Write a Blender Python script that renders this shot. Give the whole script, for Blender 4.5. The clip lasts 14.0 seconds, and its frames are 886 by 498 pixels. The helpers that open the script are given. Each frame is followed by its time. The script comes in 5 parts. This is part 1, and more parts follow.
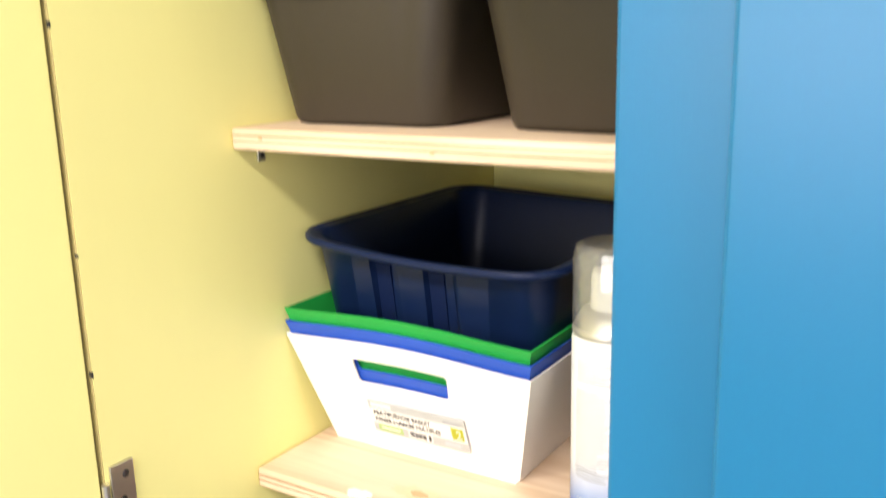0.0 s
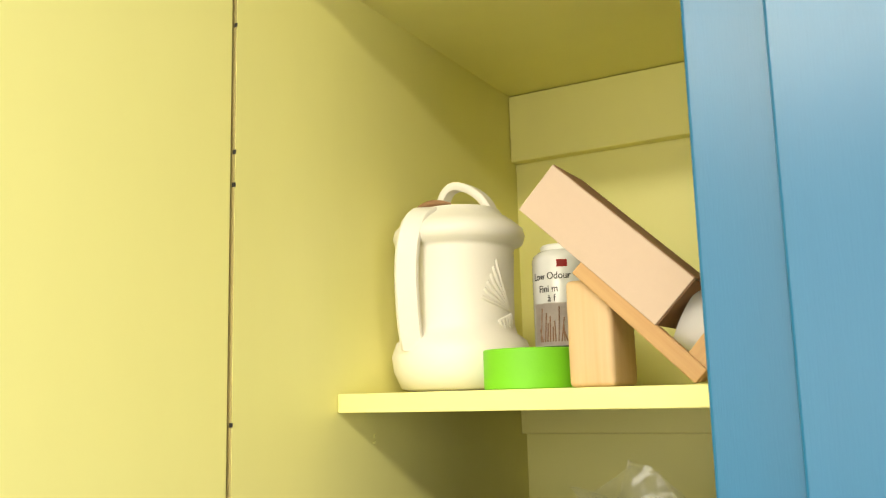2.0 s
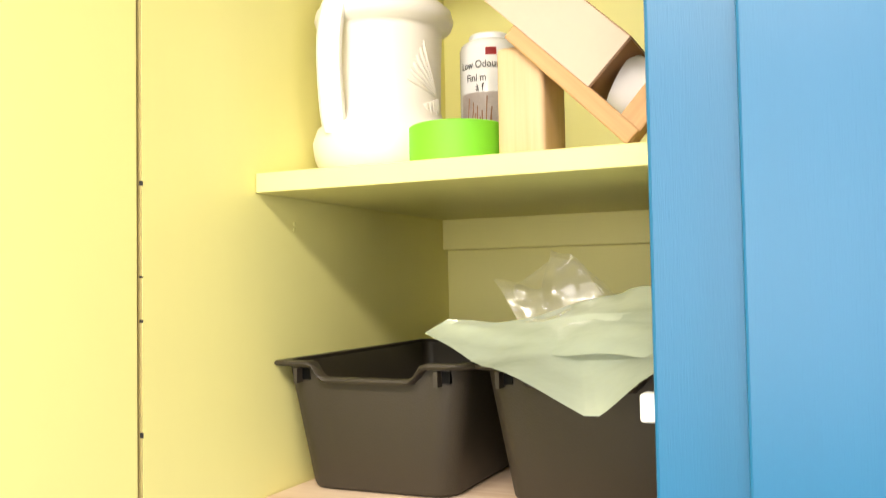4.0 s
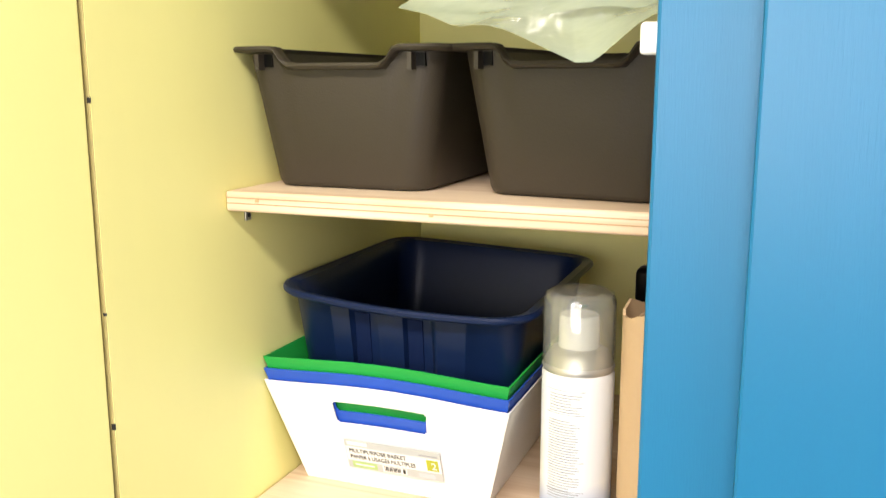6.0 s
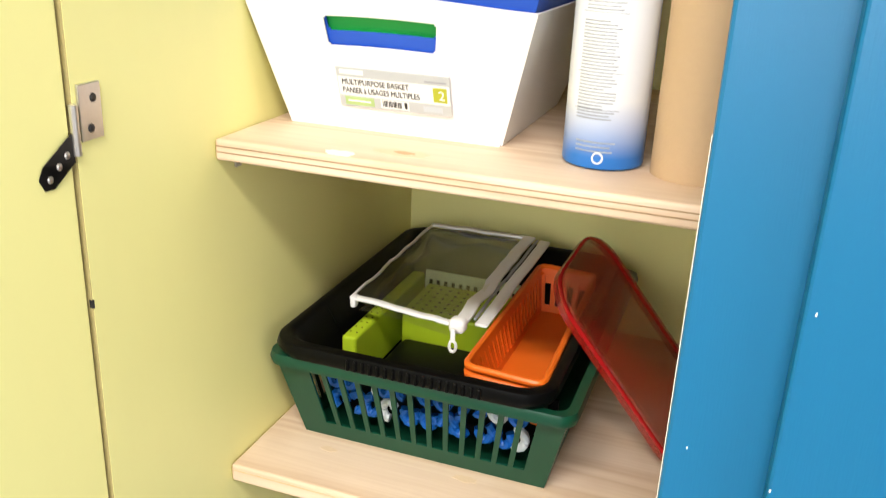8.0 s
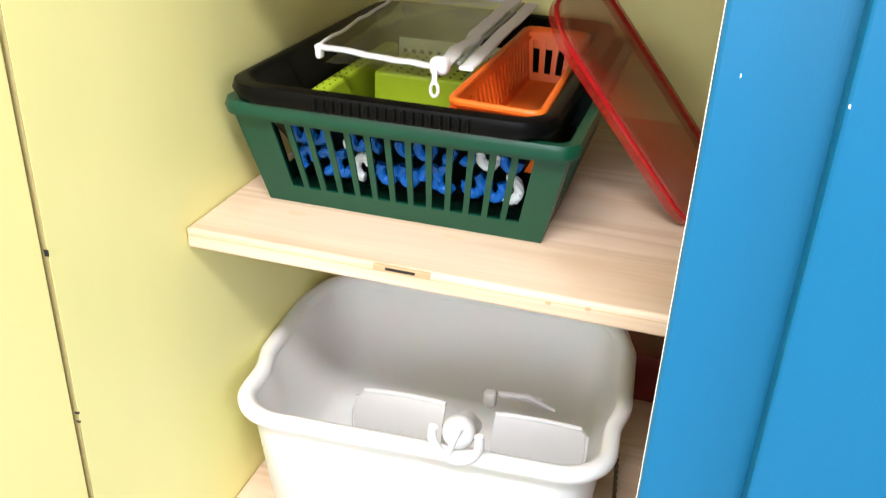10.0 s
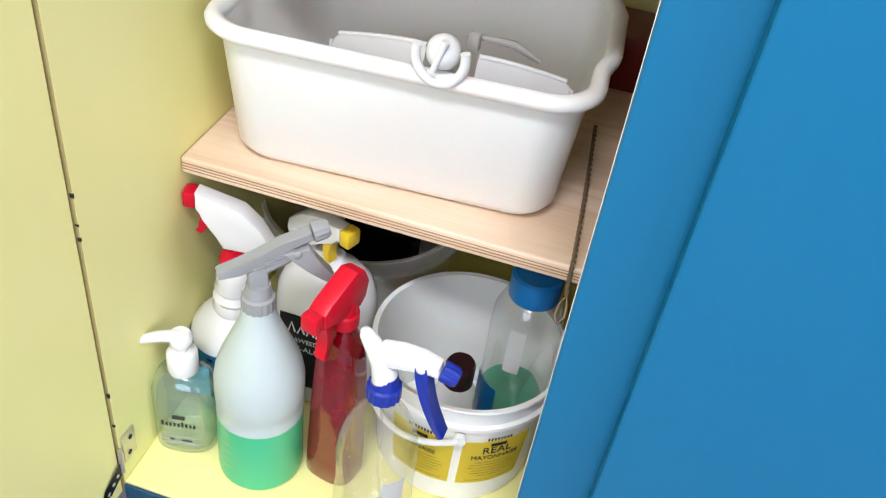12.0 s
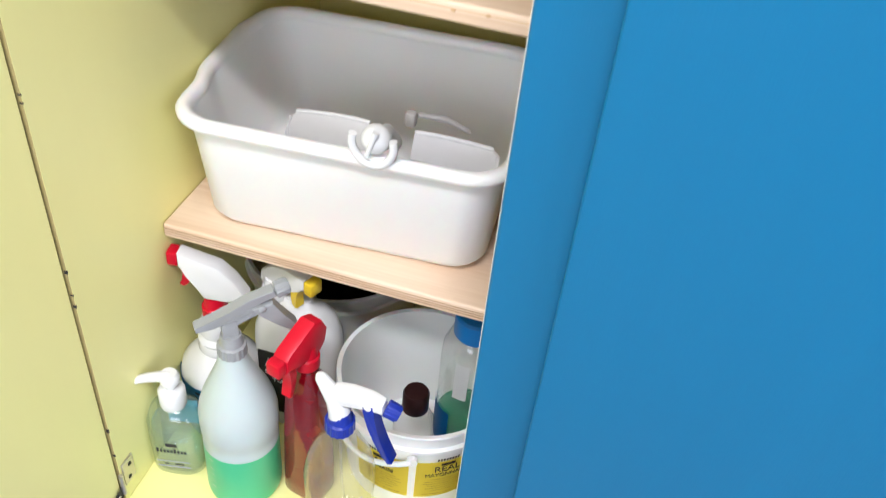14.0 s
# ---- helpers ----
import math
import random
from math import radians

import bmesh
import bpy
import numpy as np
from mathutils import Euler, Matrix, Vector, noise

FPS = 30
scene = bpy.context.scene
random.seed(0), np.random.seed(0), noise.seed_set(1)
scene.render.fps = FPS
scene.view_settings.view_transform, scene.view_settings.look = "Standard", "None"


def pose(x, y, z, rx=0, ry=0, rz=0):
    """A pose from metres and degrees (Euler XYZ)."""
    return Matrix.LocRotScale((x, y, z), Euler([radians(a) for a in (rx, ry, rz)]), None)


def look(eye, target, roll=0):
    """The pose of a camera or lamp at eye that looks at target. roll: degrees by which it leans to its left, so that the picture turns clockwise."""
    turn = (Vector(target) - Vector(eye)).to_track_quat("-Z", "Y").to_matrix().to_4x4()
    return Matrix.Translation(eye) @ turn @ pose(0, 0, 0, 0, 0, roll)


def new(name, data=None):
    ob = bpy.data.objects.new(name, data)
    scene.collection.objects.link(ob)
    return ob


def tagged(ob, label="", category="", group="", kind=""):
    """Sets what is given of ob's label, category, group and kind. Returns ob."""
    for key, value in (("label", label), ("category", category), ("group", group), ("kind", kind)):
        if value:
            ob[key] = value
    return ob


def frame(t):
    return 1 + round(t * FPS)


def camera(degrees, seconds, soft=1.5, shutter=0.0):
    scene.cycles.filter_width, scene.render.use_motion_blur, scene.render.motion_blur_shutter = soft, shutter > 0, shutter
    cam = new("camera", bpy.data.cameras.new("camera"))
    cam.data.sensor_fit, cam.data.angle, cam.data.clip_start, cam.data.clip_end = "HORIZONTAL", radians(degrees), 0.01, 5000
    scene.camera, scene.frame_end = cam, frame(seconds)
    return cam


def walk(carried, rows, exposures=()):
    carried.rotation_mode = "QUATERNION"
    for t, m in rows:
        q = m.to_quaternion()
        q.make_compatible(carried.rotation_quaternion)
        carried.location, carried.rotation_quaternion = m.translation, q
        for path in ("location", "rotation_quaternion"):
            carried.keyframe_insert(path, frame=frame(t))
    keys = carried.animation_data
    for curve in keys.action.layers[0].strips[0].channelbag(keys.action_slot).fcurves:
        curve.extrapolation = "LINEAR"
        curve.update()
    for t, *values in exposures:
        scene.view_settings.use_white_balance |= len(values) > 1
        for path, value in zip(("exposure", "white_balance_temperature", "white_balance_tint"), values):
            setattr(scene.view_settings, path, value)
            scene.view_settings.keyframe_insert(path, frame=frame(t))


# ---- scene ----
cam = camera(53.33, 14.0, soft=1.1, shutter=0.25)
PATH = [
    (0.0, pose(0.5478, -0.3751, 1.4422, 76.79, 1.36, 32.27)),
    (0.5, pose(0.6234, -0.4454, 1.5482, 84.38, 1.39, 35.05)),
    (1.0, pose(0.6231, -0.4972, 1.6181, 90.41, 0.95, 37.00)),
    (1.5, pose(0.5424, -0.5413, 1.6660, 96.10, 1.07, 34.14)),
    (2.0, pose(0.5329, -0.5770, 1.6817, 99.33, 1.46, 29.47)),
    (2.2, pose(0.5324, -0.5841, 1.6797, 99.57, 1.48, 28.37)),
    (4.3, pose(0.4978, -0.5406, 1.5694, 89.09, 1.23, 23.25)),
    (4.5, pose(0.4950, -0.5391, 1.5758, 86.84, 1.38, 22.81)),
    (5.0, pose(0.4915, -0.5287, 1.5272, 85.10, 1.12, 22.70)),
    (5.5, pose(0.4819, -0.5172, 1.5038, 81.81, 0.58, 22.08)),
    (6.0, pose(0.4748, -0.5069, 1.4733, 79.21, 0.09, 21.62)),
    (6.5, pose(0.4700, -0.4903, 1.4335, 76.10, -0.56, 21.38)),
    (7.0, pose(0.4603, -0.4811, 1.3854, 72.66, -1.39, 21.03)),
    (7.5, pose(0.4426, -0.4816, 1.3322, 69.94, -2.01, 20.56)),
    (7.7, pose(0.4317, -0.4706, 1.2968, 69.61, -2.18, 20.41)),
    (9.8, pose(0.3948, -0.4245, 1.0937, 63.89, -2.11, 17.41)),
    (10.0, pose(0.3971, -0.4201, 1.0800, 62.78, -2.09, 17.52)),
    (10.5, pose(0.3925, -0.4274, 1.0306, 60.40, -2.85, 16.88)),
    (11.0, pose(0.3910, -0.4410, 0.9759, 56.16, -4.09, 16.41)),
    (11.5, pose(0.3945, -0.4570, 0.9481, 53.12, -5.05, 16.21)),
    (12.0, pose(0.3968, -0.4729, 0.9189, 50.58, -6.79, 16.85)),
    (12.5, pose(0.3934, -0.4775, 0.9212, 48.89, -8.14, 17.15)),
    (13.0, pose(0.3949, -0.4763, 0.9234, 48.30, -8.35, 17.11)),
    (13.5, pose(0.4059, -0.4806, 0.9521, 47.91, -7.96, 16.98)),
    (14.0, pose(0.4771, -0.5044, 1.0600, 49.62, -4.65, 16.96)),
]
EXPOSURES = [(0.0, -0.02, 6600, 16), (0.5, -0.04, 6750, 14), (1.0, -0.32, 7100, 9), (1.5, -0.52, 7600, 6), (2.2, -0.52, 7500, 5), (4.3, -0.02, 6850, 15), (5.5, 0.0, 6700, 14), (7.5, -0.14, 6450, 13), (9.8, 0.26, 5950, 15), (11.0, -0.08, 5880, 15), (12.0, -0.14, 5750, 16), (14.0, -0.14, 5750, 16)]
walk(cam, PATH, EXPOSURES)

# ---- light ----
world = bpy.data.worlds.new("sky")
scene.world = world
world.use_nodes = True
wn = world.node_tree.nodes
sky = wn.new("ShaderNodeTexSky")
sky.sky_type, sky.sun_disc = "NISHITA", False
sky.sun_elevation, sky.sun_rotation = radians(40), radians(200)
world.node_tree.links.new(sky.outputs[0], wn["Background"].inputs[0])
wn["Background"].inputs[1].default_value = 0.12


def area_lamp(name, m, sx, sy, watts, colour):
    d = bpy.data.lights.new(name, "AREA")
    d.shape, d.size, d.size_y, d.energy, d.color = "RECTANGLE", sx, sy, watts, colour
    ob = new(name, d)
    ob.matrix_world = m
    return ob


WINDOW = (-2.3, -0.6, 0.9, 2.25)    # y0, y1, z0, z1 in the wall to the right of the camera
WINDOW_B = (-0.6, 1.2, 1.0, 2.3)    # x0, x1, z0, z1 in the wall behind the camera
area_lamp("window_light", look((2.74, -1.45, 1.58), (0, -1.0, 1.3)), 1.7, 1.3, 44, (1.0, 0.98, 0.95))
area_lamp("window_light_behind", look((0.3, -3.04, 1.65), (0.3, 0, 1.4)), 1.8, 1.3, 48, (1.0, 0.98, 0.95))
area_lamp("ceiling_light_glow", look((0.4, -1.2, 2.43), (0.4, -1.2, 0)), 1.2, 0.3, 74, (1.0, 0.96, 0.88))

# ---- materials ----
def material(name, colour, rough=0.5, metal=0.0, spread=0.06, scale=30.0, bump=0.0, bump_scale=200.0,
             stretch=(1, 1, 1), trans=0.0, ior=1.45, alpha=1.0, sss=0.0, dirt=None, dirt_amount=0.0, coat=0.0, spec=0.5):
    """Paint, plastic or metal with two scales of tone, a rough streak and fine relief."""
    m = bpy.data.materials.new(name)
    m.use_nodes = True
    nt = m.node_tree
    nodes, link = nt.nodes, nt.links.new
    b = nodes["Principled BSDF"]
    tc = nodes.new("ShaderNodeTexCoord")
    mp = nodes.new("ShaderNodeMapping")
    mp.inputs["Scale"].default_value = stretch
    link(tc.outputs["Object"], mp.inputs["Vector"])

    def noise_node(s, detail):
        n = nodes.new("ShaderNodeTexNoise")
        n.inputs["Scale"].default_value, n.inputs["Detail"].default_value = s, detail
        link(mp.outputs[0], n.inputs["Vector"])
        return n

    big, fine = noise_node(scale * 0.25, 3), noise_node(scale * 3, 4)
    mix = nodes.new("ShaderNodeMix")
    mix.data_type = "RGBA"
    lo = [max(0, c * (1 - spread)) for c in colour]
    hi = [min(1, c * (1 + spread)) for c in colour]
    mix.inputs[6].default_value, mix.inputs[7].default_value = (*lo, 1), (*hi, 1)
    add = nodes.new("ShaderNodeMath")
    add.operation = "MULTIPLY_ADD"
    add.inputs[1].default_value = 0.5
    link(fine.outputs[0], add.inputs[0])
    half = nodes.new("ShaderNodeMath")
    half.operation = "MULTIPLY"
    half.inputs[1].default_value = 0.5
    link(big.outputs[0], half.inputs[0])
    link(half.outputs[0], add.inputs[2])
    link(add.outputs[0], mix.inputs[0])
    out = mix.outputs[2]
    if dirt:
        ramp = nodes.new("ShaderNodeValToRGB")
        ramp.color_ramp.elements[0].position, ramp.color_ramp.elements[1].position = 0.56, 0.72
        link(noise_node(scale * 0.6, 6).outputs[0], ramp.inputs[0])
        k = nodes.new("ShaderNodeMath")
        k.operation = "MULTIPLY"
        k.inputs[1].default_value = dirt_amount
        link(ramp.outputs[0], k.inputs[0])
        m2 = nodes.new("ShaderNodeMix")
        m2.data_type = "RGBA"
        link(k.outputs[0], m2.inputs[0])
        link(out, m2.inputs[6])
        m2.inputs[7].default_value = (*dirt, 1)
        out = m2.outputs[2]
    link(out, b.inputs["Base Color"])
    rr = nodes.new("ShaderNodeMapRange")
    rr.inputs[3].default_value, rr.inputs[4].default_value = max(0.02, rough - 0.08), min(1, rough + 0.08)
    link(big.outputs[0], rr.inputs[0])
    link(rr.outputs[0], b.inputs["Roughness"])
    b.inputs["Metallic"].default_value = metal
    b.inputs["Transmission Weight"].default_value = trans
    b.inputs["IOR"].default_value = ior
    b.inputs["Alpha"].default_value = alpha
    b.inputs["Coat Weight"].default_value = coat
    b.inputs["Specular IOR Level"].default_value = spec
    if sss:
        b.inputs["Subsurface Weight"].default_value = sss
        b.inputs["Subsurface Scale"].default_value = 0.01
    if bump:
        bn = nodes.new("ShaderNodeBump")
        bn.inputs["Strength"].default_value, bn.inputs["Distance"].default_value = bump, 0.001
        link(noise_node(bump_scale, 3).outputs[0], bn.inputs["Height"])
        link(bn.outputs[0], b.inputs["Normal"])
    return m


def wood(name, light, dark, rings=26.0, rough=0.6, axis=0):
    """Sawn softwood: long wandering grain, fine fibres and a few knots."""
    m = bpy.data.materials.new(name)
    m.use_nodes = True
    nt = m.node_tree
    nodes, link = nt.nodes, nt.links.new
    b = nodes["Principled BSDF"]
    tc = nodes.new("ShaderNodeTexCoord")
    mp = nodes.new("ShaderNodeMapping")
    s = [9.0, 9.0, 9.0]
    s[axis] = 0.9
    mp.inputs["Scale"].default_value = s
    link(tc.outputs["Object"], mp.inputs[0])
    n1 = nodes.new("ShaderNodeTexNoise")
    n1.inputs["Scale"].default_value, n1.inputs["Detail"].default_value, n1.inputs["Distortion"].default_value = 1.1, 2, 0.6
    link(mp.outputs[0], n1.inputs[0])
    w = nodes.new("ShaderNodeMath")
    w.operation = "MULTIPLY"
    w.inputs[1].default_value = rings
    link(n1.outputs[0], w.inputs[0])
    sn = nodes.new("ShaderNodeMath")
    sn.operation = "SINE"
    link(w.outputs[0], sn.inputs[0])
    mr = nodes.new("ShaderNodeMapRange")
    mr.inputs[1].default_value, mr.inputs[2].default_value = -1, 1
    link(sn.outputs[0], mr.inputs[0])
    mp2 = nodes.new("ShaderNodeMapping")
    s2 = [260.0, 260.0, 260.0]
    s2[axis] = 9.0
    mp2.inputs["Scale"].default_value = s2
    link(tc.outputs["Object"], mp2.inputs[0])
    n2 = nodes.new("ShaderNodeTexNoise")
    n2.inputs["Scale"].default_value, n2.inputs["Detail"].default_value = 1.0, 3
    link(mp2.outputs[0], n2.inputs[0])
    mixf = nodes.new("ShaderNodeMath")
    mixf.operation = "MULTIPLY_ADD"
    mixf.inputs[1].default_value = 0.55
    link(n2.outputs[0], mixf.inputs[0])
    h = nodes.new("ShaderNodeMath")
    h.operation = "MULTIPLY"
    h.inputs[1].default_value = 0.42
    link(mr.outputs[0], h.inputs[0])
    link(h.outputs[0], mixf.inputs[2])
    mix = nodes.new("ShaderNodeMix")
    mix.data_type = "RGBA"
    mix.inputs[6].default_value, mix.inputs[7].default_value = (*light, 1), (*dark, 1)
    link(mixf.outputs[0], mix.inputs[0])
    # stains
    st = nodes.new("ShaderNodeTexNoise")
    st.inputs["Scale"].default_value, st.inputs["Detail"].default_value = 7, 5
    link(tc.outputs["Object"], st.inputs[0])
    rp = nodes.new("ShaderNodeMapRange")
    rp.inputs[1].default_value, rp.inputs[2].default_value, rp.inputs[4].default_value = 0.55, 0.75, 0.35
    link(st.outputs[0], rp.inputs[0])
    mx = nodes.new("ShaderNodeMix")
    mx.data_type = "RGBA"
    link(rp.outputs[0], mx.inputs[0])
    link(mix.outputs[2], mx.inputs[6])
    mx.inputs[7].default_value = (*[c * 0.8 for c in dark], 1)
    link(mx.outputs[2], b.inputs["Base Color"])
    b.inputs["Roughness"].default_value = rough
    bn = nodes.new("ShaderNodeBump")
    bn.inputs["Strength"].default_value, bn.inputs["Distance"].default_value = 0.35, 0.0008
    link(mixf.outputs[0], bn.inputs["Height"])
    link(bn.outputs[0], b.inputs["Normal"])
    return m


def thin_clear(name, tint, haze=0.05, haze_colour=(0.8, 0.82, 0.8), rough=0.06):
    """Thin see-through plastic: tinted clear wall, a little haze, and gloss that grows at grazing angles."""
    m = bpy.data.materials.new(name)
    m.use_nodes = True
    nt = m.node_tree
    nt.nodes.remove(nt.nodes["Principled BSDF"])
    tr, di, gl = (nt.nodes.new("ShaderNodeBsdf" + k) for k in ("Transparent", "Diffuse", "Glossy"))
    tr.inputs[0].default_value = (*tint, 1)
    di.inputs[0].default_value = (*haze_colour, 1)
    gl.inputs["Roughness"].default_value = rough
    tc = nt.nodes.new("ShaderNodeTexCoord")
    n = nt.nodes.new("ShaderNodeTexNoise")
    n.inputs["Scale"].default_value, n.inputs["Detail"].default_value = 45, 3
    nt.links.new(tc.outputs["Object"], n.inputs["Vector"])
    bn = nt.nodes.new("ShaderNodeBump")
    bn.inputs["Strength"].default_value, bn.inputs["Distance"].default_value = 0.35, 0.002
    nt.links.new(n.outputs[0], bn.inputs["Height"])
    nt.links.new(bn.outputs[0], gl.inputs["Normal"])
    hz = nt.nodes.new("ShaderNodeMapRange")
    hz.inputs[3].default_value, hz.inputs[4].default_value = haze * 0.5, haze * 1.5
    nt.links.new(n.outputs[0], hz.inputs[0])
    a = nt.nodes.new("ShaderNodeMixShader")
    nt.links.new(hz.outputs[0], a.inputs[0])
    nt.links.new(tr.outputs[0], a.inputs[1])
    nt.links.new(di.outputs[0], a.inputs[2])
    lw = nt.nodes.new("ShaderNodeLayerWeight")
    lw.inputs["Blend"].default_value = 0.5
    pw = nt.nodes.new("ShaderNodeMath")
    pw.operation = "POWER"
    pw.inputs[1].default_value = 3.0
    nt.links.new(lw.outputs["Facing"], pw.inputs[0])
    fr = nt.nodes.new("ShaderNodeMath")
    fr.operation = "MULTIPLY_ADD"
    fr.inputs[1].default_value, fr.inputs[2].default_value = 0.55, 0.075
    nt.links.new(pw.outputs[0], fr.inputs[0])
    b = nt.nodes.new("ShaderNodeMixShader")
    nt.links.new(fr.outputs[0], b.inputs[0])
    nt.links.new(a.outputs[0], b.inputs[1])
    nt.links.new(gl.outputs[0], b.inputs[2])
    nt.links.new(b.outputs[0], nt.nodes["Material Output"].inputs[0])
    return m


YELLOW = material("yellow_paint", (0.86, 0.815, 0.33), 0.42, spread=0.035, scale=9, bump=0.18, bump_scale=55,
                  stretch=(1, 1, 0.35), dirt=(0.78, 0.72, 0.28), dirt_amount=0.16)
BLUE = material("blue_paint", (0.004, 0.130, 0.270), 0.34, spread=0.07, scale=14, bump=0.16, bump_scale=900,
                stretch=(1, 1, 0.07), dirt=(0.005, 0.140, 0.29), dirt_amount=0.3, spec=0.6)
PINE = wood("pine_board", (0.84, 0.67, 0.51), (0.61, 0.41, 0.25), rings=60)
PLY = wood("plywood_edge", (0.74, 0.54, 0.31), (0.50, 0.30, 0.13), rings=8)
PLY_MID = wood("plywood_layer", (0.56, 0.37, 0.20), (0.36, 0.20, 0.09), rings=24)
PLY_DARK = wood("plywood_core", (0.46, 0.28, 0.13), (0.22, 0.12, 0.05), rings=24)
WALL = material("room_paint", (0.52, 0.51, 0.49), 0.7, spread=0.03, bump=0.2)
STEEL = material("hinge_steel", (0.62, 0.59, 0.55), 0.3, metal=0.9, spread=0.15, scale=60, bump=0.2)
DARK_STEEL = material("dark_steel", (0.03, 0.027, 0.025), 0.4, metal=0.3, spread=0.2)
EDGE_BROWN = material("olive_brown_edge", (0.40, 0.33, 0.13), 0.8, spread=0.25, scale=40)
CHIP = material("bare_wood_chip", (0.75, 0.70, 0.58), 0.8)
BLACK_GAP = material("black_chip", (0.015, 0.014, 0.012), 0.8)
TOE = material("dark_blue_paint", (0.01, 0.06, 0.12), 0.5, spread=0.15, bump=0.3)
WHITE_PLASTIC = material("white_plastic", (0.80, 0.80, 0.78), 0.35, spread=0.02, scale=20)


def floor_material():
    m = material("speckled_floor", (0.25, 0.26, 0.29), 0.4, spread=0.2, scale=60)
    nt = m.node_tree
    b = nt.nodes["Principled BSDF"]
    old = b.inputs["Base Color"].links[0].from_socket
    v = nt.nodes.new("ShaderNodeTexVoronoi")
    v.inputs["Scale"].default_value = 330
    tc = nt.nodes.new("ShaderNodeTexCoord")
    nt.links.new(tc.outputs["Object"], v.inputs["Vector"])
    r = nt.nodes.new("ShaderNodeValToRGB")
    r.color_ramp.elements[0].position, r.color_ramp.elements[1].position = 0.72, 0.76
    nt.links.new(v.outputs["Color"], r.inputs[0])
    mx = nt.nodes.new("ShaderNodeMix")
    mx.data_type = "RGBA"
    nt.links.new(r.outputs[0], mx.inputs[0])
    nt.links.new(old, mx.inputs[6])
    mx.inputs[7].default_value = (0.05, 0.055, 0.07, 1)
    nt.links.new(mx.outputs[2], b.inputs["Base Color"])
    return m


FLOOR = floor_material()


# ---- mesh helpers ----
def part(name, bm, mat, parent=None, label="", smooth=False, angle=40):
    me = bpy.data.meshes.new(name)
    bmesh.ops.recalc_face_normals(bm, faces=bm.faces)
    bm.to_mesh(me)
    bm.free()
    if smooth:
        for p in me.polygons:
            p.use_smooth = True
        me.set_sharp_from_angle(angle=radians(angle))
    for m in (mat if isinstance(mat, (list, tuple)) else [mat]):
        me.materials.append(m)
    ob = new(name, me)
    if parent:
        ob.parent = parent
    if label:
        tagged(ob, label)
    return ob


def thing(name, m, label, category, group="", kind=""):
    ob = new(name)
    ob.empty_display_size = 0.02
    ob.matrix_world = m
    return tagged(ob, label, category, group, kind)


def box(bm, x0, x1, y0, y1, z0, z1, bevel=0.0, seg=2):
    v = [bm.verts.new((x, y, z)) for z in (z0, z1) for y in (y0, y1) for x in (x0, x1)]
    fs = [bm.faces.new([v[i] for i in q]) for q in ((0, 2, 3, 1), (4, 5, 7, 6), (0, 1, 5, 4), (2, 6, 7, 3), (0, 4, 6, 2), (1, 3, 7, 5))]
    if bevel:
        es = list({e for f in fs for e in f.edges})
        bmesh.ops.bevel(bm, geom=es, offset=bevel, segments=seg, profile=0.5, affect="EDGES")
    return bm


def slab(*a, **k):
    return box(bmesh.new(), *a, **k)


def bridge(bm, a, b):
    n = len(a)
    for i in range(n):
        j = (i + 1) % n
        bm.faces.new((a[i], a[j], b[j], b[i]))


def lathe(profile, n=32, bm=None, centre=(0, 0), caps=True, sx=1.0, sy=1.0, power=2.0):
    """Turns (radius, z) pairs round an upright axis; power above 2 squares the section."""
    bm = bm or bmesh.new()
    rings = []
    for r, z in profile:
        ring = []
        for i in range(n):
            a = 2 * math.pi * i / n
            c, s = math.cos(a), math.sin(a)
            k = (abs(c) ** power + abs(s) ** power) ** (-1 / power)
            ring.append(bm.verts.new((centre[0] + r * c * k * sx, centre[1] + r * s * k * sy, z)))
        rings.append(ring)
    for a, b in zip(rings, rings[1:]):
        bridge(bm, a, b)
    if caps:
        bm.faces.new(rings[0])
        bm.faces.new(rings[-1])
    return bm


def tube(points, r, n=10, bm=None, closed=False):
    """A round bar along a line of points; r may be a list."""
    bm = bm or bmesh.new()
    pts = [Vector(p) for p in points]
    rings = []
    up = Vector((0.13, 0.31, 0.94)).normalized()
    for i, p in enumerate(pts):
        if closed:
            d = pts[(i + 1) % len(pts)] - pts[i - 1]
        else:
            d = pts[min(i + 1, len(pts) - 1)] - pts[max(i - 1, 0)]
        d.normalize()
        a = d.cross(up)
        if a.length < 0.05:
            a = d.cross(Vector((1, 0, 0)))
        a.normalize()
        b = d.cross(a)
        k = r[i] if isinstance(r, (list, tuple)) else r
        rings.append([bm.verts.new(p + a * (k * math.cos(2 * math.pi * j / n)) + b * (k * math.sin(2 * math.pi * j / n))) for j in range(n)])
    for a, b in zip(rings, rings[1:]):
        bridge(bm, a, b)
    if closed:
        bridge(bm, rings[-1], rings[0])
    else:
        bm.faces.new(rings[0])
        bm.faces.new(rings[-1])
    return bm


def prism(outline, y0, y1, bm=None, bevel=0.0):
    """A flat outline of (x, z) pairs given thickness along y."""
    bm = bm or bmesh.new()
    a = [bm.verts.new((x, y0, z)) for x, z in outline]
    b = [bm.verts.new((x, y1, z)) for x, z in outline]
    fs = [bm.faces.new(a), bm.faces.new(b[::-1])]
    bridge(bm, a, b)
    if bevel:
        es = [e for f in fs for e in f.edges]
        bmesh.ops.bevel(bm, geom=es, offset=bevel, segments=2, profile=0.5, affect="EDGES")
    return bm


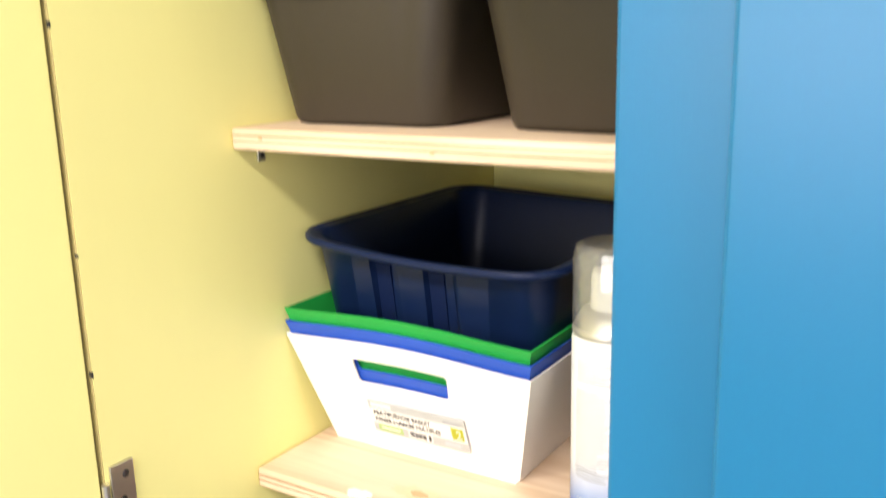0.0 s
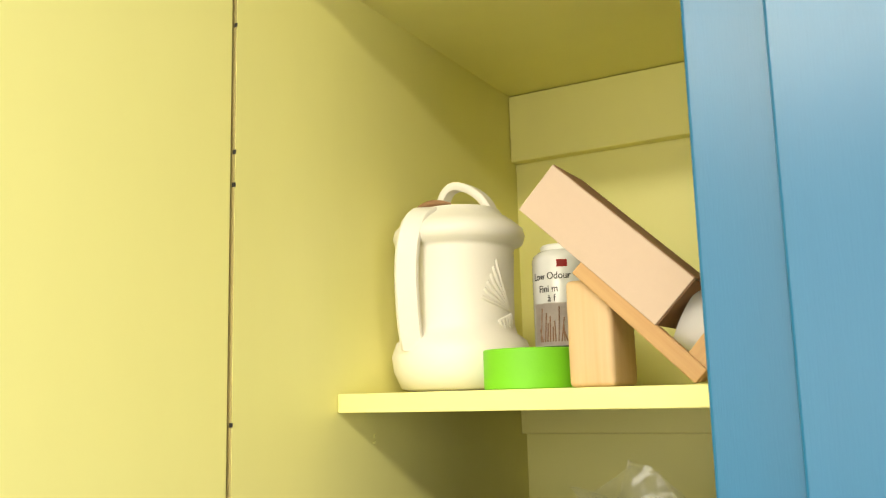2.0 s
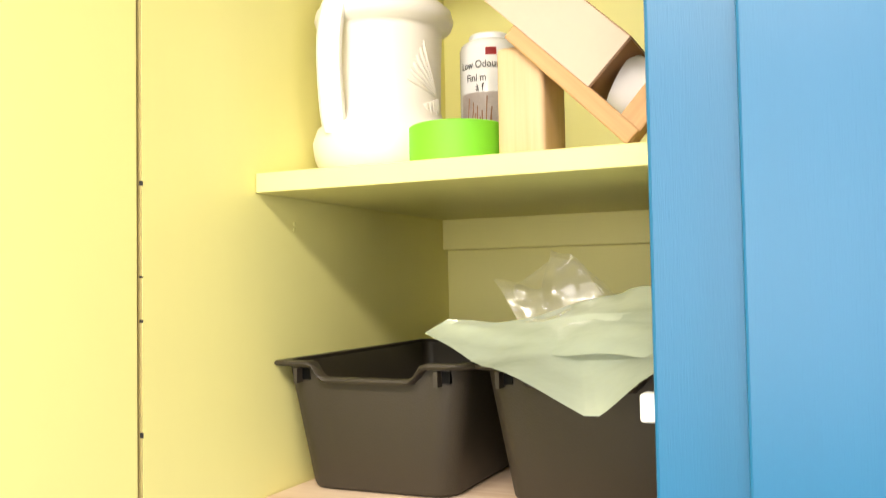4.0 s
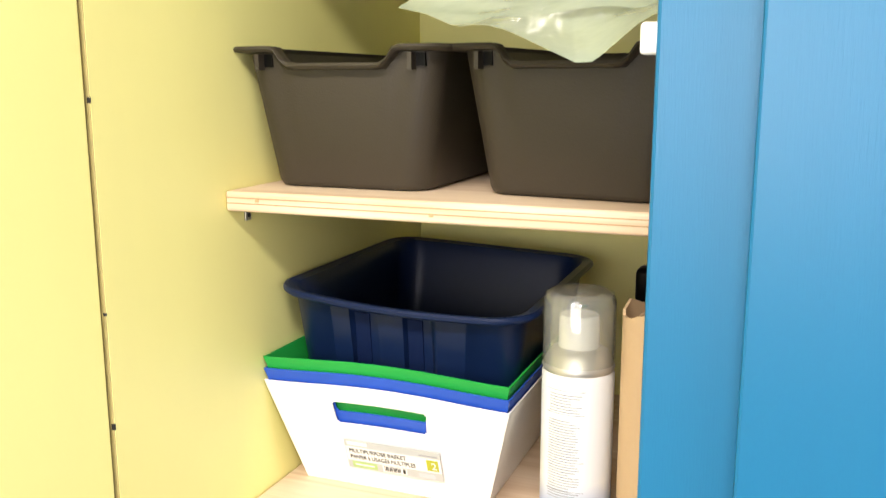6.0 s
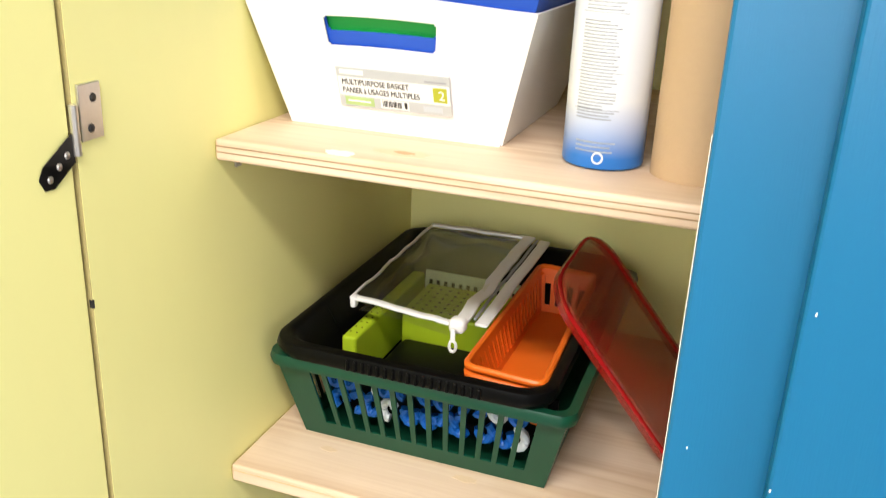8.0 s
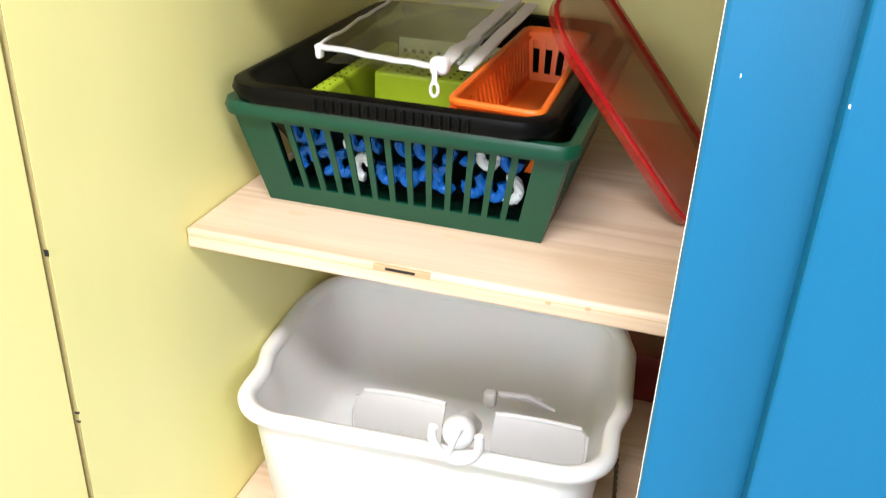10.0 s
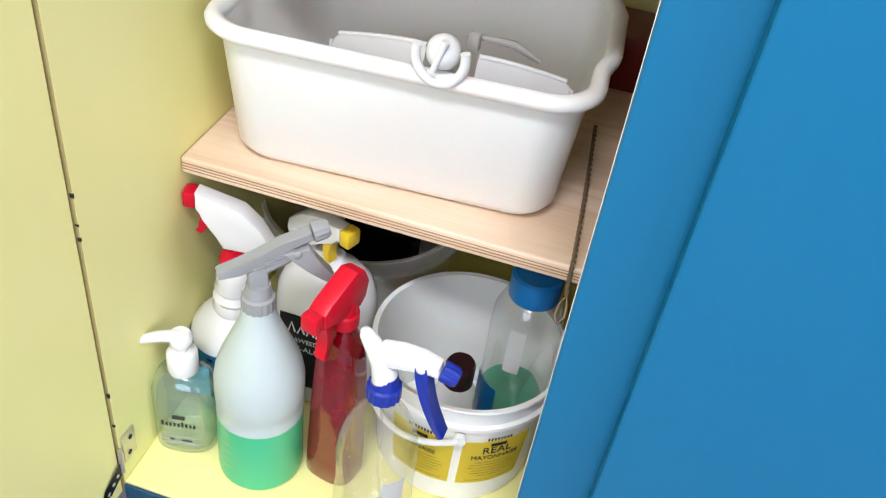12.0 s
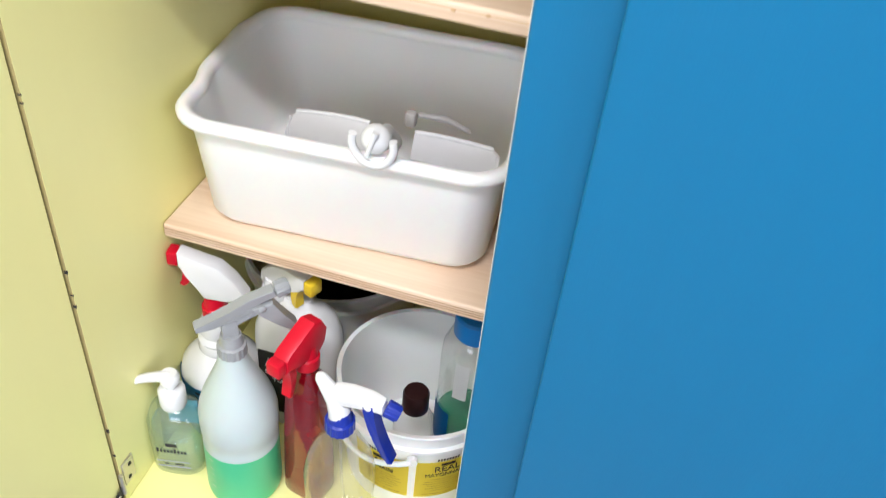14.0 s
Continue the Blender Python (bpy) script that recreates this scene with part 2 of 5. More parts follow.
def round_rect(w, d, r, n=6, side=8):
    """Points round a rectangle w by d with rounded corners, with extra points on the sides."""
    pts = []
    hw, hd = w / 2 - r, d / 2 - r
    corners = ((hw, hd, 0), (-hw, hd, 90), (-hw, -hd, 180), (hw, -hd, 270))
    for k, (cx, cy, a0) in enumerate(corners):
        for i in range(n + 1):
            a = radians(a0 + 90 * i / n)
            pts.append((cx + r * math.cos(a), cy + r * math.sin(a)))
        nx, ny, na = corners[(k + 1) % 4]
        e = (nx + r * math.cos(radians(na)), ny + r * math.sin(radians(na)))
        s = pts[-1]
        for i in range(1, side):
            pts.append((s[0] + (e[0] - s[0]) * i / side, s[1] + (e[1] - s[1]) * i / side))
    return pts


def tray(rings, shape=None, n=6, side=8):
    """A tub from rings of (width, depth, corner radius, z), outside from the base up and inside down again; shape(x, y, z, ring) shifts a point."""
    bm = bmesh.new()
    loops = []
    for k, (w, d, r, z) in enumerate(rings):
        loops.append([bm.verts.new(shape(x, y, z, k) if shape else (x, y, z)) for x, y in round_rect(w, d, r, n, side)])
    for a, b in zip(loops, loops[1:]):
        bridge(bm, a, b)
    bm.faces.new(loops[0])
    bm.faces.new(loops[-1])
    return bm


def holed_panel(bm, p00, p10, p11, p01, us, vs, hole, thick, bend=None):
    """A flat wall between four corners, cut in a grid at us and vs, with holes where hole(i, j) says so; bend(u, v) shifts a point."""
    p00, p10, p11, p01 = (Vector(p) for p in (p00, p10, p11, p01))
    nrm = (p10 - p00).cross(p01 - p00).normalized() * thick
    cache = {}

    def vert(i, j, k):
        if (i, j, k) not in cache:
            u, v = us[i], vs[j]
            p = (p00 * (1 - u) + p10 * u) * (1 - v) + (p01 * (1 - u) + p11 * u) * v
            if bend:
                p += bend(u, v)
            cache[i, j, k] = bm.verts.new(p + nrm * k)
        return cache[i, j, k]

    def solid(i, j):
        return 0 <= i < len(us) - 1 and 0 <= j < len(vs) - 1 and not hole(i, j)

    for i in range(len(us) - 1):
        for j in range(len(vs) - 1):
            if not solid(i, j):
                continue
            for k in (0, 1):
                bm.faces.new([vert(a, b, k) for a, b in ((i, j), (i + 1, j), (i + 1, j + 1), (i, j + 1))])
            for di, dj, e in ((-1, 0, ((i, j), (i, j + 1))), (1, 0, ((i + 1, j), (i + 1, j + 1))),
                              (0, -1, ((i, j), (i + 1, j))), (0, 1, ((i, j + 1), (i + 1, j + 1)))):
                if not solid(i + di, j + dj):
                    (a, b), (c, d) = e
                    bm.faces.new((vert(a, b, 0), vert(c, d, 0), vert(c, d, 1), vert(a, b, 1)))
    return bm


def words(name, text, size, m, mat, parent, align="LEFT", squash=1.0, depth=0.0002):
    c = bpy.data.curves.new(name, "FONT")
    c.body, c.size, c.align_x, c.extrude = text, size, align, depth
    tmp = bpy.data.objects.new(name, c)
    scene.collection.objects.link(tmp)
    me = bpy.data.meshes.new_from_object(tmp)
    bpy.data.objects.remove(tmp)
    me.transform(m @ Matrix.Diagonal((squash, 1, 1, 1)))
    me.materials.clear()
    me.materials.append(mat)
    ob = new(name, me)
    ob.parent = parent
    return ob


# ---- the room ----
def structure(name, bm, mat, label, category, smooth=False):
    return tagged(part(name, bm, mat, smooth=smooth), label, category, kind="structure")


RX0, RX1, RY0, RY1, RZ = -1.7, 2.8, -3.1, 0.66, 2.5
structure("floor", slab(RX0, RX1, RY0, RY1, -0.1, 0.0), FLOOR, "grey floor with dark speckles", "floor")
structure("ceiling", slab(RX0, RX1, RY0, RY1, RZ, RZ + 0.1), WALL, "plain white painted ceiling", "ceiling")
structure("wall_west", slab(RX0 - 0.1, RX0, RY0, RY1, 0.0, RZ), WALL, "plain white painted wall", "wall")
bm = bmesh.new()
wx0, wx1, wz0, wz1 = WINDOW_B
for q in ((RX0, wx0, 0, RZ), (wx1, RX1, 0, RZ), (wx0, wx1, 0, wz0), (wx0, wx1, wz1, RZ)):
    box(bm, q[0], q[1], RY0 - 0.1, RY0, q[2], q[3])
structure("wall_south", bm, WALL, "plain white painted wall with a window opening", "wall")
structure("wall_north", slab(RX0, RX1, RY1, RY1 + 0.1, 0.0, RZ), WALL, "plain white painted wall behind the cupboard", "wall")
bm = bmesh.new()
wy0, wy1, wz0, wz1 = WINDOW
for q in ((RY0, wy0, 0, RZ), (wy1, RY1, 0, RZ), (wy0, wy1, 0, wz0), (wy0, wy1, wz1, RZ)):
    box(bm, RX1, RX1 + 0.1, q[0], q[1], q[2], q[3])
structure("wall_east", bm, WALL, "plain white painted wall with a window opening", "wall")

# ---- the cupboard ----
CX1 = 0.88   # inner face of the far side
CY1 = 0.608  # face of the back
TOP = 2.122
SHELF_Y = 0.155
cab = thing("cupboard", pose(0, 0, 0), "tall cupboard painted yellow inside and blue outside", "cupboard")
part("lower_side", slab(-0.018, -0.0005, 0.05, CY1 + 0.012, 0, 0.0818), TOE, cab, "dark recessed foot of the side panel")
part("side_panel", slab(-0.018, 0, 0, CY1 + 0.012, 0.082, TOP + 0.02), YELLOW, cab, "yellow painted side panel with chipped edge")
part("front_edge", slab(-0.0178, -0.0004, -0.0006, -0.0001, 0.083, TOP + 0.02), EDGE_BROWN, cab, "olive brown strip along the front edge")
part("side_panel", slab(CX1, CX1 + 0.018, 0, CY1 + 0.012, 0, TOP + 0.02), YELLOW, cab, "yellow painted side panel")
part("back_panel", slab(0, CX1, CY1, CY1 + 0.012, 0.0, TOP), YELLOW, cab, "yellow painted back panel")
part("top_panel", slab(0, CX1, 0, CY1, TOP, TOP + 0.02), YELLOW, cab, "yellow painted top panel")
part("bottom_panel", slab(0, CX1, 0.0, CY1, 0.082, 0.1, bevel=0.0015), YELLOW, cab, "yellow painted floor of the cupboard")
part("bottom_edge", slab(0.001, CX1, -0.004, -0.0005, 0.072, 0.0975, bevel=0.001), TOE, cab, "dark blue painted front edge")
part("toe_board", slab(0, CX1, 0.05, 0.066, 0.0, 0.081), TOE, cab, "dark blue kick board")
part("batten", slab(0.0005, CX1, CY1 - 0.02, CY1 - 0.0005, 2.019, TOP - 0.001, bevel=0.002), YELLOW, cab, "yellow painted fixing batten")
part("batten", slab(0.0005, CX1, CY1 - 0.02, CY1 - 0.0005, 1.623, 1.667, bevel=0.002), YELLOW, cab, "yellow painted fixing batten")
part("stile_edge", slab(0.3994, 0.3999, 0.0024, 0.0048, 0.1005, 1.15), CHIP, cab, "bare pale line on the inner edge of the upright")
part("centre_stile", slab(0.40, 0.50, 0.0, 0.02, 0.075, TOP + 0.02, bevel=0.0025), BLUE, cab, "blue painted upright between the doors")


def shelf(z, y0, mats, name, label, layers=3):
    """A board across the cupboard: top veneer, core and lower veneer, so that the front edge shows its layers."""
    ob = thing(name, pose(0, 0, z), label, "shelf", "cupboard shelves")
    if len(mats) == 1:
        part("board", slab(0.001, CX1 - 0.001, y0 + 0.004, CY1 - 0.001, -0.0185, 0), mats[0], ob)
        part("front_lip", slab(0.001, CX1 - 0.001, y0, y0 + 0.0039, -0.0187, 0.0002, bevel=0.0012), mats[0], ob, "painted front edge strip")
        return ob
    part("board", slab(0.001, CX1 - 0.001, y0, CY1 - 0.001, -0.0185, 0, bevel=0.003, seg=3), mats[0], ob)
    for k in range(layers):
        zc = -0.0058 - k * 0.0100 / layers
        part("edge_layer", slab(0.003, CX1 - 0.003, y0 - 0.0003, y0 + 0.0004, zc - 0.0005, zc + 0.0005), mats[1], ob, "darker plywood layer along the front edge")
    return ob


shelf(1.684, 0.150, [YELLOW], "painted_shelf", "yellow painted wooden shelf board")
for z, core, layers in ((1.3765, PLY_MID, 2), (1.067, PLY_DARK, 2), (0.749, PLY, 1), (0.4195, PLY_DARK, 3)):
    shelf(z, SHELF_Y, [PINE, core], "plywood_shelf", "bare pine plywood shelf with visible edge layers", layers)

# doors
DOOR_Z0, DOOR_Z1 = 0.085, TOP + 0.02
right = thing("door_right", pose(0.456, 0, 0), "closed cupboard door with brushed glossy blue paint", "cupboard door", "cupboard doors")
part("leaf", slab(0, 0.44, -0.0205, -0.0015, DOOR_Z0, DOOR_Z1, bevel=0.002), BLUE, right)
left = thing("door_left", pose(-0.0016, -0.0036, 0, 0, 0, -92), "open cupboard door with yellow painted inner face", "cupboard door", "cupboard doors")
part("leaf", slab(0.0, 0.43, -0.019, 0.0, DOOR_Z0, DOOR_Z1, bevel=0.0015), YELLOW, left)

# ---- materials of the things ----
BIN_BROWN = material("brown_grey_plastic", (0.037, 0.0295, 0.0200), 0.5, spec=0.5, spread=0.08, bump=0.25, bump_scale=500)
CREAM = material("cream_plastic", (0.82, 0.785, 0.71), 0.45, spread=0.03, scale=12, bump=0.1)
GREEN_TAPE = material("green_tape", (0.17, 0.56, 0.03), 0.55, spread=0.05, bump=0.2, bump_scale=300)
PINK_BOARD = material("pinkish_board", (0.60, 0.455, 0.355), 0.75, spread=0.05, scale=40, bump=0.2)
BROWN_TONE = material("brown_print_and_shade", (0.30, 0.16, 0.08), 0.8, spread=0.15)
BLOCK_WOOD = wood("softwood_block", (0.78, 0.60, 0.38), (0.56, 0.35, 0.17), rings=16, axis=2)
STICK_WOOD = wood("softwood_stick", (0.72, 0.48, 0.24), (0.46, 0.24, 0.09), rings=16, axis=0)
WHITE_GLOSS = material("white_gloss", (0.76, 0.76, 0.75), 0.22, spread=0.015, scale=15)
WHITE_TUB = material("white_tub_plastic", (0.83, 0.82, 0.80), 0.33, spread=0.015, scale=14, sss=0.15, dirt=(0.77, 0.75, 0.70), dirt_amount=0.15)
WHITE_MATT = material("white_basket_plastic", (0.86, 0.84, 0.84), 0.5, spread=0.015, scale=14)
BASKET_BLUE = material("royal_blue_plastic", (0.02, 0.09, 0.52), 0.4, spread=0.04)
BASKET_GREEN = material("bright_green_plastic", (0.01, 0.36, 0.06), 0.42, spread=0.04)
NAVY = material("navy_plastic", (0.0038, 0.0125, 0.050), 0.36, spread=0.08, spec=0.36)
NAVY_SHADED = material("navy_plastic_shaded", (0.003, 0.010, 0.045), 0.6, spread=0.1, spec=0.15)
DARK_GREEN = material("dark_green_plastic", (0.004, 0.056, 0.028), 0.36, spread=0.06)
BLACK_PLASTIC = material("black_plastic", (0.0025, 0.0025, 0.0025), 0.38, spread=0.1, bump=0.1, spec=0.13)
LIME = material("lime_plastic", (0.46, 0.62, 0.02), 0.4, spread=0.06, scale=40)
ORANGE = material("orange_plastic", (0.80, 0.15, 0.010), 0.38, spread=0.05)
BRIGHT_BLUE = material("bright_blue_plastic", (0.006, 0.11, 0.46), 0.35, spread=0.05)
PALE_BLUE_WHITE = material("pale_plastic", (0.62, 0.68, 0.70), 0.4)
RED_CLEAR = material("red_clear_plastic", (0.40, 0.016, 0.009), 0.10, spread=0.02, alpha=0.45, spec=0.7)
RED_RIM = material("red_rim_plastic", (0.42, 0.012, 0.012), 0.12, spread=0.02, alpha=0.9, spec=0.8)
VINYL = thin_clear("clear_vinyl", (0.97, 0.98, 0.96), 0.015)
VINYL_BAG = thin_clear("clear_bag_film", (0.95, 0.95, 0.92), 0.14, (0.85, 0.85, 0.80), 0.12)
GREEN_BAG = material("pale_green_bag_film", (0.52, 0.60, 0.48), 0.14, spread=0.05, alpha=0.62, bump=0.7, bump_scale=55, spec=0.9)
PIPING = material("white_fabric_piping", (0.80, 0.79, 0.76), 0.8, spread=0.06, scale=120, bump=0.5, bump_scale=900)
KRAFT = material("kraft_paper", (0.52, 0.36, 0.21), 0.75, spread=0.05, scale=50, bump=0.3, bump_scale=300)
GREY_PLASTIC = material("grey_plastic", (0.29, 0.30, 0.30), 0.40, spread=0.08)
GREY_PLATE = material("light_grey_plastic", (0.72, 0.72, 0.71), 0.4, spread=0.05)
RED_HEAD = material("red_plastic", (0.55, 0.004, 0.020), 0.36, spread=0.05, spec=0.3)
RED_BOTTLE = thin_clear("red_clear_bottle", (0.45, 0.006, 0.016), 0.50, (0.30, 0.002, 0.009))
YELLOW_CAP = material("yellow_plastic", (0.80, 0.56, 0.02), 0.4, spread=0.05)
DARK_RED = material("dark_red_plastic", (0.14, 0.008, 0.008), 0.4, spread=0.1)
BLUE_HEAD = material("dark_blue_plastic", (0.012, 0.03, 0.30), 0.35, spread=0.05)
CAP_BLUE = material("cap_blue_plastic", (0.01, 0.15, 0.42), 0.4, spread=0.05)
DARK_BROWN_CAP = material("dark_brown_cap", (0.02, 0.006, 0.006), 0.35)
CLEAR = thin_clear("clear_bottle", (0.985, 0.988, 0.98), 0.03)
CLEAR_BLUE = thin_clear("bluish_clear_bottle", (0.93, 0.98, 0.97), 0.05)
GEL = thin_clear("clear_hand_gel", (0.92, 0.97, 0.95), 0.07, (0.62, 0.76, 0.76))
FROSTED = material("frosted_bottle", (0.47, 0.54, 0.525), 0.34, spread=0.04, scale=16, sss=0.1)
MINT = material("mint_green_liquid_in_bottle", (0.065, 0.46, 0.22), 0.30, spread=0.06, scale=16)
MINT_CLEAR = thin_clear("green_liquid", (0.35, 0.80, 0.62), 0.35, (0.06, 0.45, 0.26))
CAP_CLEAR = thin_clear("clear_cap", (0.95, 0.95, 0.92), 0.10)
PAPER = material("white_paper_label", (0.80, 0.80, 0.78), 0.5, spread=0.02)
INK = material("dark_ink", (0.03, 0.03, 0.03), 0.6)
GREY_INK = material("grey_ink", (0.34, 0.35, 0.38), 0.6)
PALE_INK = material("pale_grey_print", (0.52, 0.56, 0.60), 0.6)
GREEN_INK = material("green_print", (0.40, 0.55, 0.22), 0.6)
RED_INK = material("red_print", (0.55, 0.04, 0.04), 0.5)
YELLOW_PRINT = material("yellow_print", (0.95, 0.79, 0.07), 0.5, spread=0.05)
LABEL_BLACK = material("black_label", (0.012, 0.012, 0.014), 0.35)
LABEL_BLUE = material("blue_label", (0.03, 0.22, 0.42), 0.4, spread=0.4, scale=120)
SATIN = material("satin_metal", (0.62, 0.60, 0.56), 0.42, metal=0.7, spread=0.05)
CORD = material("twisted_cord", (0.16, 0.11, 0.06), 0.8, spread=0.3, scale=300)


def fading_can():
    """White lacquer that fades into blue over the lowest third of the can."""
    m = material("white_to_blue_can", (0.78, 0.79, 0.80), 0.3, spread=0.02)
    nt = m.node_tree
    b = nt.nodes["Principled BSDF"]
    tc = nt.nodes.new("ShaderNodeTexCoord")
    sp = nt.nodes.new("ShaderNodeSeparateXYZ")
    nt.links.new(tc.outputs["Object"], sp.inputs[0])
    r = nt.nodes.new("ShaderNodeValToRGB")
    e = r.color_ramp.elements
    e[0].position, e[0].color = 0.06, (0.02, 0.16, 0.52, 1)
    e[1].position, e[1].color = 0.34, (0.78, 0.79, 0.80, 1)
    mr = nt.nodes.new("ShaderNodeMapRange")
    mr.inputs[2].default_value = 0.16
    nt.links.new(sp.outputs[2], mr.inputs[0])
    nt.links.new(mr.outputs[0], r.inputs[0])
    nt.links.new(r.outputs[0], b.inputs["Base Color"])
    return m


CAN_PAINT = fading_can()


def curved_label(name, r, z0, z1, a0, a1, mat, parent, n=14, centre=(0, 0), taper=0.0, label=""):
    """A thin sleeve round part of a bottle, between two angles in degrees."""
    bm = bmesh.new()
    rows = []
    for z, k in ((z0, r), (z1, r + taper)):
        rows.append([bm.verts.new((centre[0] + k * math.cos(radians(a0 + (a1 - a0) * i / n)), centre[1] + k * math.sin(radians(a0 + (a1 - a0) * i / n)), z)) for i in range(n + 1)])
    for i in range(n):
        bm.faces.new((rows[0][i], rows[0][i + 1], rows[1][i + 1], rows[1][i]))
    bmesh.ops.solidify(bm, geom=bm.faces, thickness=-0.0003)
    return part(name, bm, mat, parent, label, smooth=True)


def bent_words(name, text, size, r, z, a_mid, mat, parent, centre=(0, 0), squash=1.0, taper=0.0):
    """Lettering laid round an upright cylinder of radius r, centred on an angle."""
    ob = words(name, text, size, pose(0, 0, 0), mat, parent, "CENTER", squash)
    for v in ob.data.vertices:
        a = radians(a_mid) + v.co.x / r
        k = r + 0.0004 + v.co.z + taper * v.co.y
        v.co = (centre[0] + k * math.cos(a), centre[1] + k * math.sin(a), z + v.co.y)
    return ob


def print_lines(parent, r, zs, a0, a1, h, mat, centre=(0, 0), name="print_line", rnd=None):
    """Lines of print too small to read, as plain bars."""
    rnd = rnd or random.Random(4)
    for z in zs:
        e = a1 - (a1 - a0) * rnd.choice((0, 0.05, 0.12, 0.3))
        curved_label(name, r, z, z + h, a0, e, mat, parent, n=8, centre=centre)


# ---- hinges, catch, brackets and chips on the cupboard ----
def screws(bm, spots, r=0.0024):
    for x, y, z in spots:
        c = bmesh.ops.create_uvsphere(bm, u_segments=10, v_segments=6, radius=r)
        for v in c["verts"]:
            v.co = Vector((x + v.co.x * 0.4, y + v.co.y, z + v.co.z))
    return bm


def hinge(z):
    """A wrap hinge: a screwed plate on the cupboard side, a knuckle and a plate on the open door."""
    ob = part("hinge", slab(0.0005, 0.0030, 0.003, 0.024, -0.018, 0.020, bevel=0.0006), STEEL, cab, "worn steel hinge with screws")
    ob.location = (0, 0, z)
    for sy, sz in ((0.016, 0.010), (0.012, -0.010)):
        bm = bmesh.new()
        screws(bm, [(0.0032, sy, sz)], 0.0032)
        part("screw", bm, DARK_STEEL, ob, smooth=True)
    part("knuckle", tube([(0.0020, -0.002, -0.026), (0.0020, -0.002, 0.008)], 0.0030, 12), STEEL, ob, "dark hinge pin", smooth=True)
    bm = bmesh.new()
    outline = [(-0.005, -0.010), (-0.030, -0.028), (-0.034, -0.036), (-0.030, -0.044), (-0.022, -0.044), (-0.004, -0.030)]
    f = bm.faces.new([bm.verts.new((0.0020 + y * 0.12, y, zz)) for y, zz in outline])
    bmesh.ops.solidify(bm, geom=[f], thickness=0.0022)
    part("door_plate", bm, DARK_STEEL, ob, "blackened door plate")
    for y, zz in ((-0.011, -0.024), (-0.018, -0.030), (-0.026, -0.037)):
        bm = bmesh.new()
        screws(bm, [(0.0030 + y * 0.12, y, zz)], 0.0026)
        part("screw", bm, STEEL, ob, smooth=True)
    return ob


hinge(1.115)
hinge(0.146)

catch = thing("door_catch", pose(0.3965, 0.010, 1.4960), "white plastic door catch screwed to the blue upright", "door catch")
part("body", slab(-0.006, 0.0075, -0.007, 0.008, -0.0085, 0.0095, bevel=0.0025, seg=3), WHITE_GLOSS, catch)
for zz in (-0.0145, 0.0155):
    bm = bmesh.new()
    screws(bm, [(0.006, -0.004, zz)], 0.0045)
    part("screw", bm, STEEL, catch, smooth=True)


def bracket(z):
    ob = thing("shelf_bracket", pose(0, 0.188, z), "small steel shelf bracket on the cupboard side", "shelf bracket", "shelf brackets")
    part("plate", slab(0.0005, 0.0025, -0.004, 0.005, -0.013, -0.0005, bevel=0.0005), STEEL, ob)
    part("ledge", slab(0.0028, 0.012, -0.004, 0.005, -0.003, -0.0005, bevel=0.0005), DARK_STEEL, ob)
    bm = bmesh.new()
    screws(bm, [(0.003, 0.0005, -0.008)], 0.0024)
    part("screw", bm, DARK_STEEL, ob, smooth=True)


for z in (1.3765, 1.067, 0.749, 0.4195):
    bracket(z - 0.0187)

rnd = random.Random(11)
chips = thing("paint_chips", pose(0, 0, 0), "dark chips in the paint along the cupboard's front edge", "paint chip", kind="stuff")
bm = bmesh.new()
for z in (0.19, 0.235, 0.43, 0.445, 0.475, 0.66, 0.668, 0.80, 0.98, 1.21, 1.30, 1.46, 1.55, 1.585, 1.66, 1.87, 1.90, 2.02):
    h = rnd.uniform(0.0008, 0.0034)
    w = rnd.uniform(0.0002, 0.0009)
    box(bm, -0.003, 0.0004, -0.0009, w, z - h, z + h, bevel=0.0003, seg=1)
part("chip", bm, BLACK_GAP, chips)
marks = thing("shelf_marks", pose(0, 0, 0), "knots, a slot and a paint splash on the bare shelves", "stain", kind="stuff")


def flat_blob(x, y, z, rx, ry, seed, t=0.0004):
    bm = bmesh.new()
    r2 = random.Random(seed)
    ring = []
    for i in range(22):
        a = 2 * math.pi * i / 22
        k = 1 + r2.uniform(-0.22, 0.22)
        ring.append(bm.verts.new((x + rx * k * math.cos(a), y + ry * k * math.sin(a), z)))
    f = bm.faces.new(ring)
    e = bmesh.ops.extrude_face_region(bm, geom=[f])
    for v in e["geom"]:
        if isinstance(v, bmesh.types.BMVert):
            v.co.z += t
    return bm


KNOT = material("knot_wood", (0.56, 0.36, 0.19), 0.6, spread=0.3, scale=200)
KNOT_PALE = material("pale_knot_wood", (0.76, 0.57, 0.37), 0.6, spread=0.15, scale=150)
part("knot", flat_blob(0.157, 0.188, 1.0668, 0.024, 0.010, 3), KNOT_PALE, marks)
part("knot", flat_blob(0.158, 0.188, 1.0671, 0.010, 0.004, 4), KNOT, marks)
part("paint_splash", flat_blob(0.112, 0.163, 1.0669, 0.012, 0.007, 5, 0.0006), PAPER, marks)
part("knot", flat_blob(0.075, 0.215, 0.7488, 0.008, 0.004, 6), KNOT_PALE, marks)
part("knot", flat_blob(0.215, 0.222, 0.7488, 0.013, 0.005, 7), KNOT_PALE, marks)
part("slot", slab(0.180, 0.206, 0.1540, 0.1562, 0.7440, 0.7475, bevel=0.0005, seg=1), BLACK_GAP, marks)
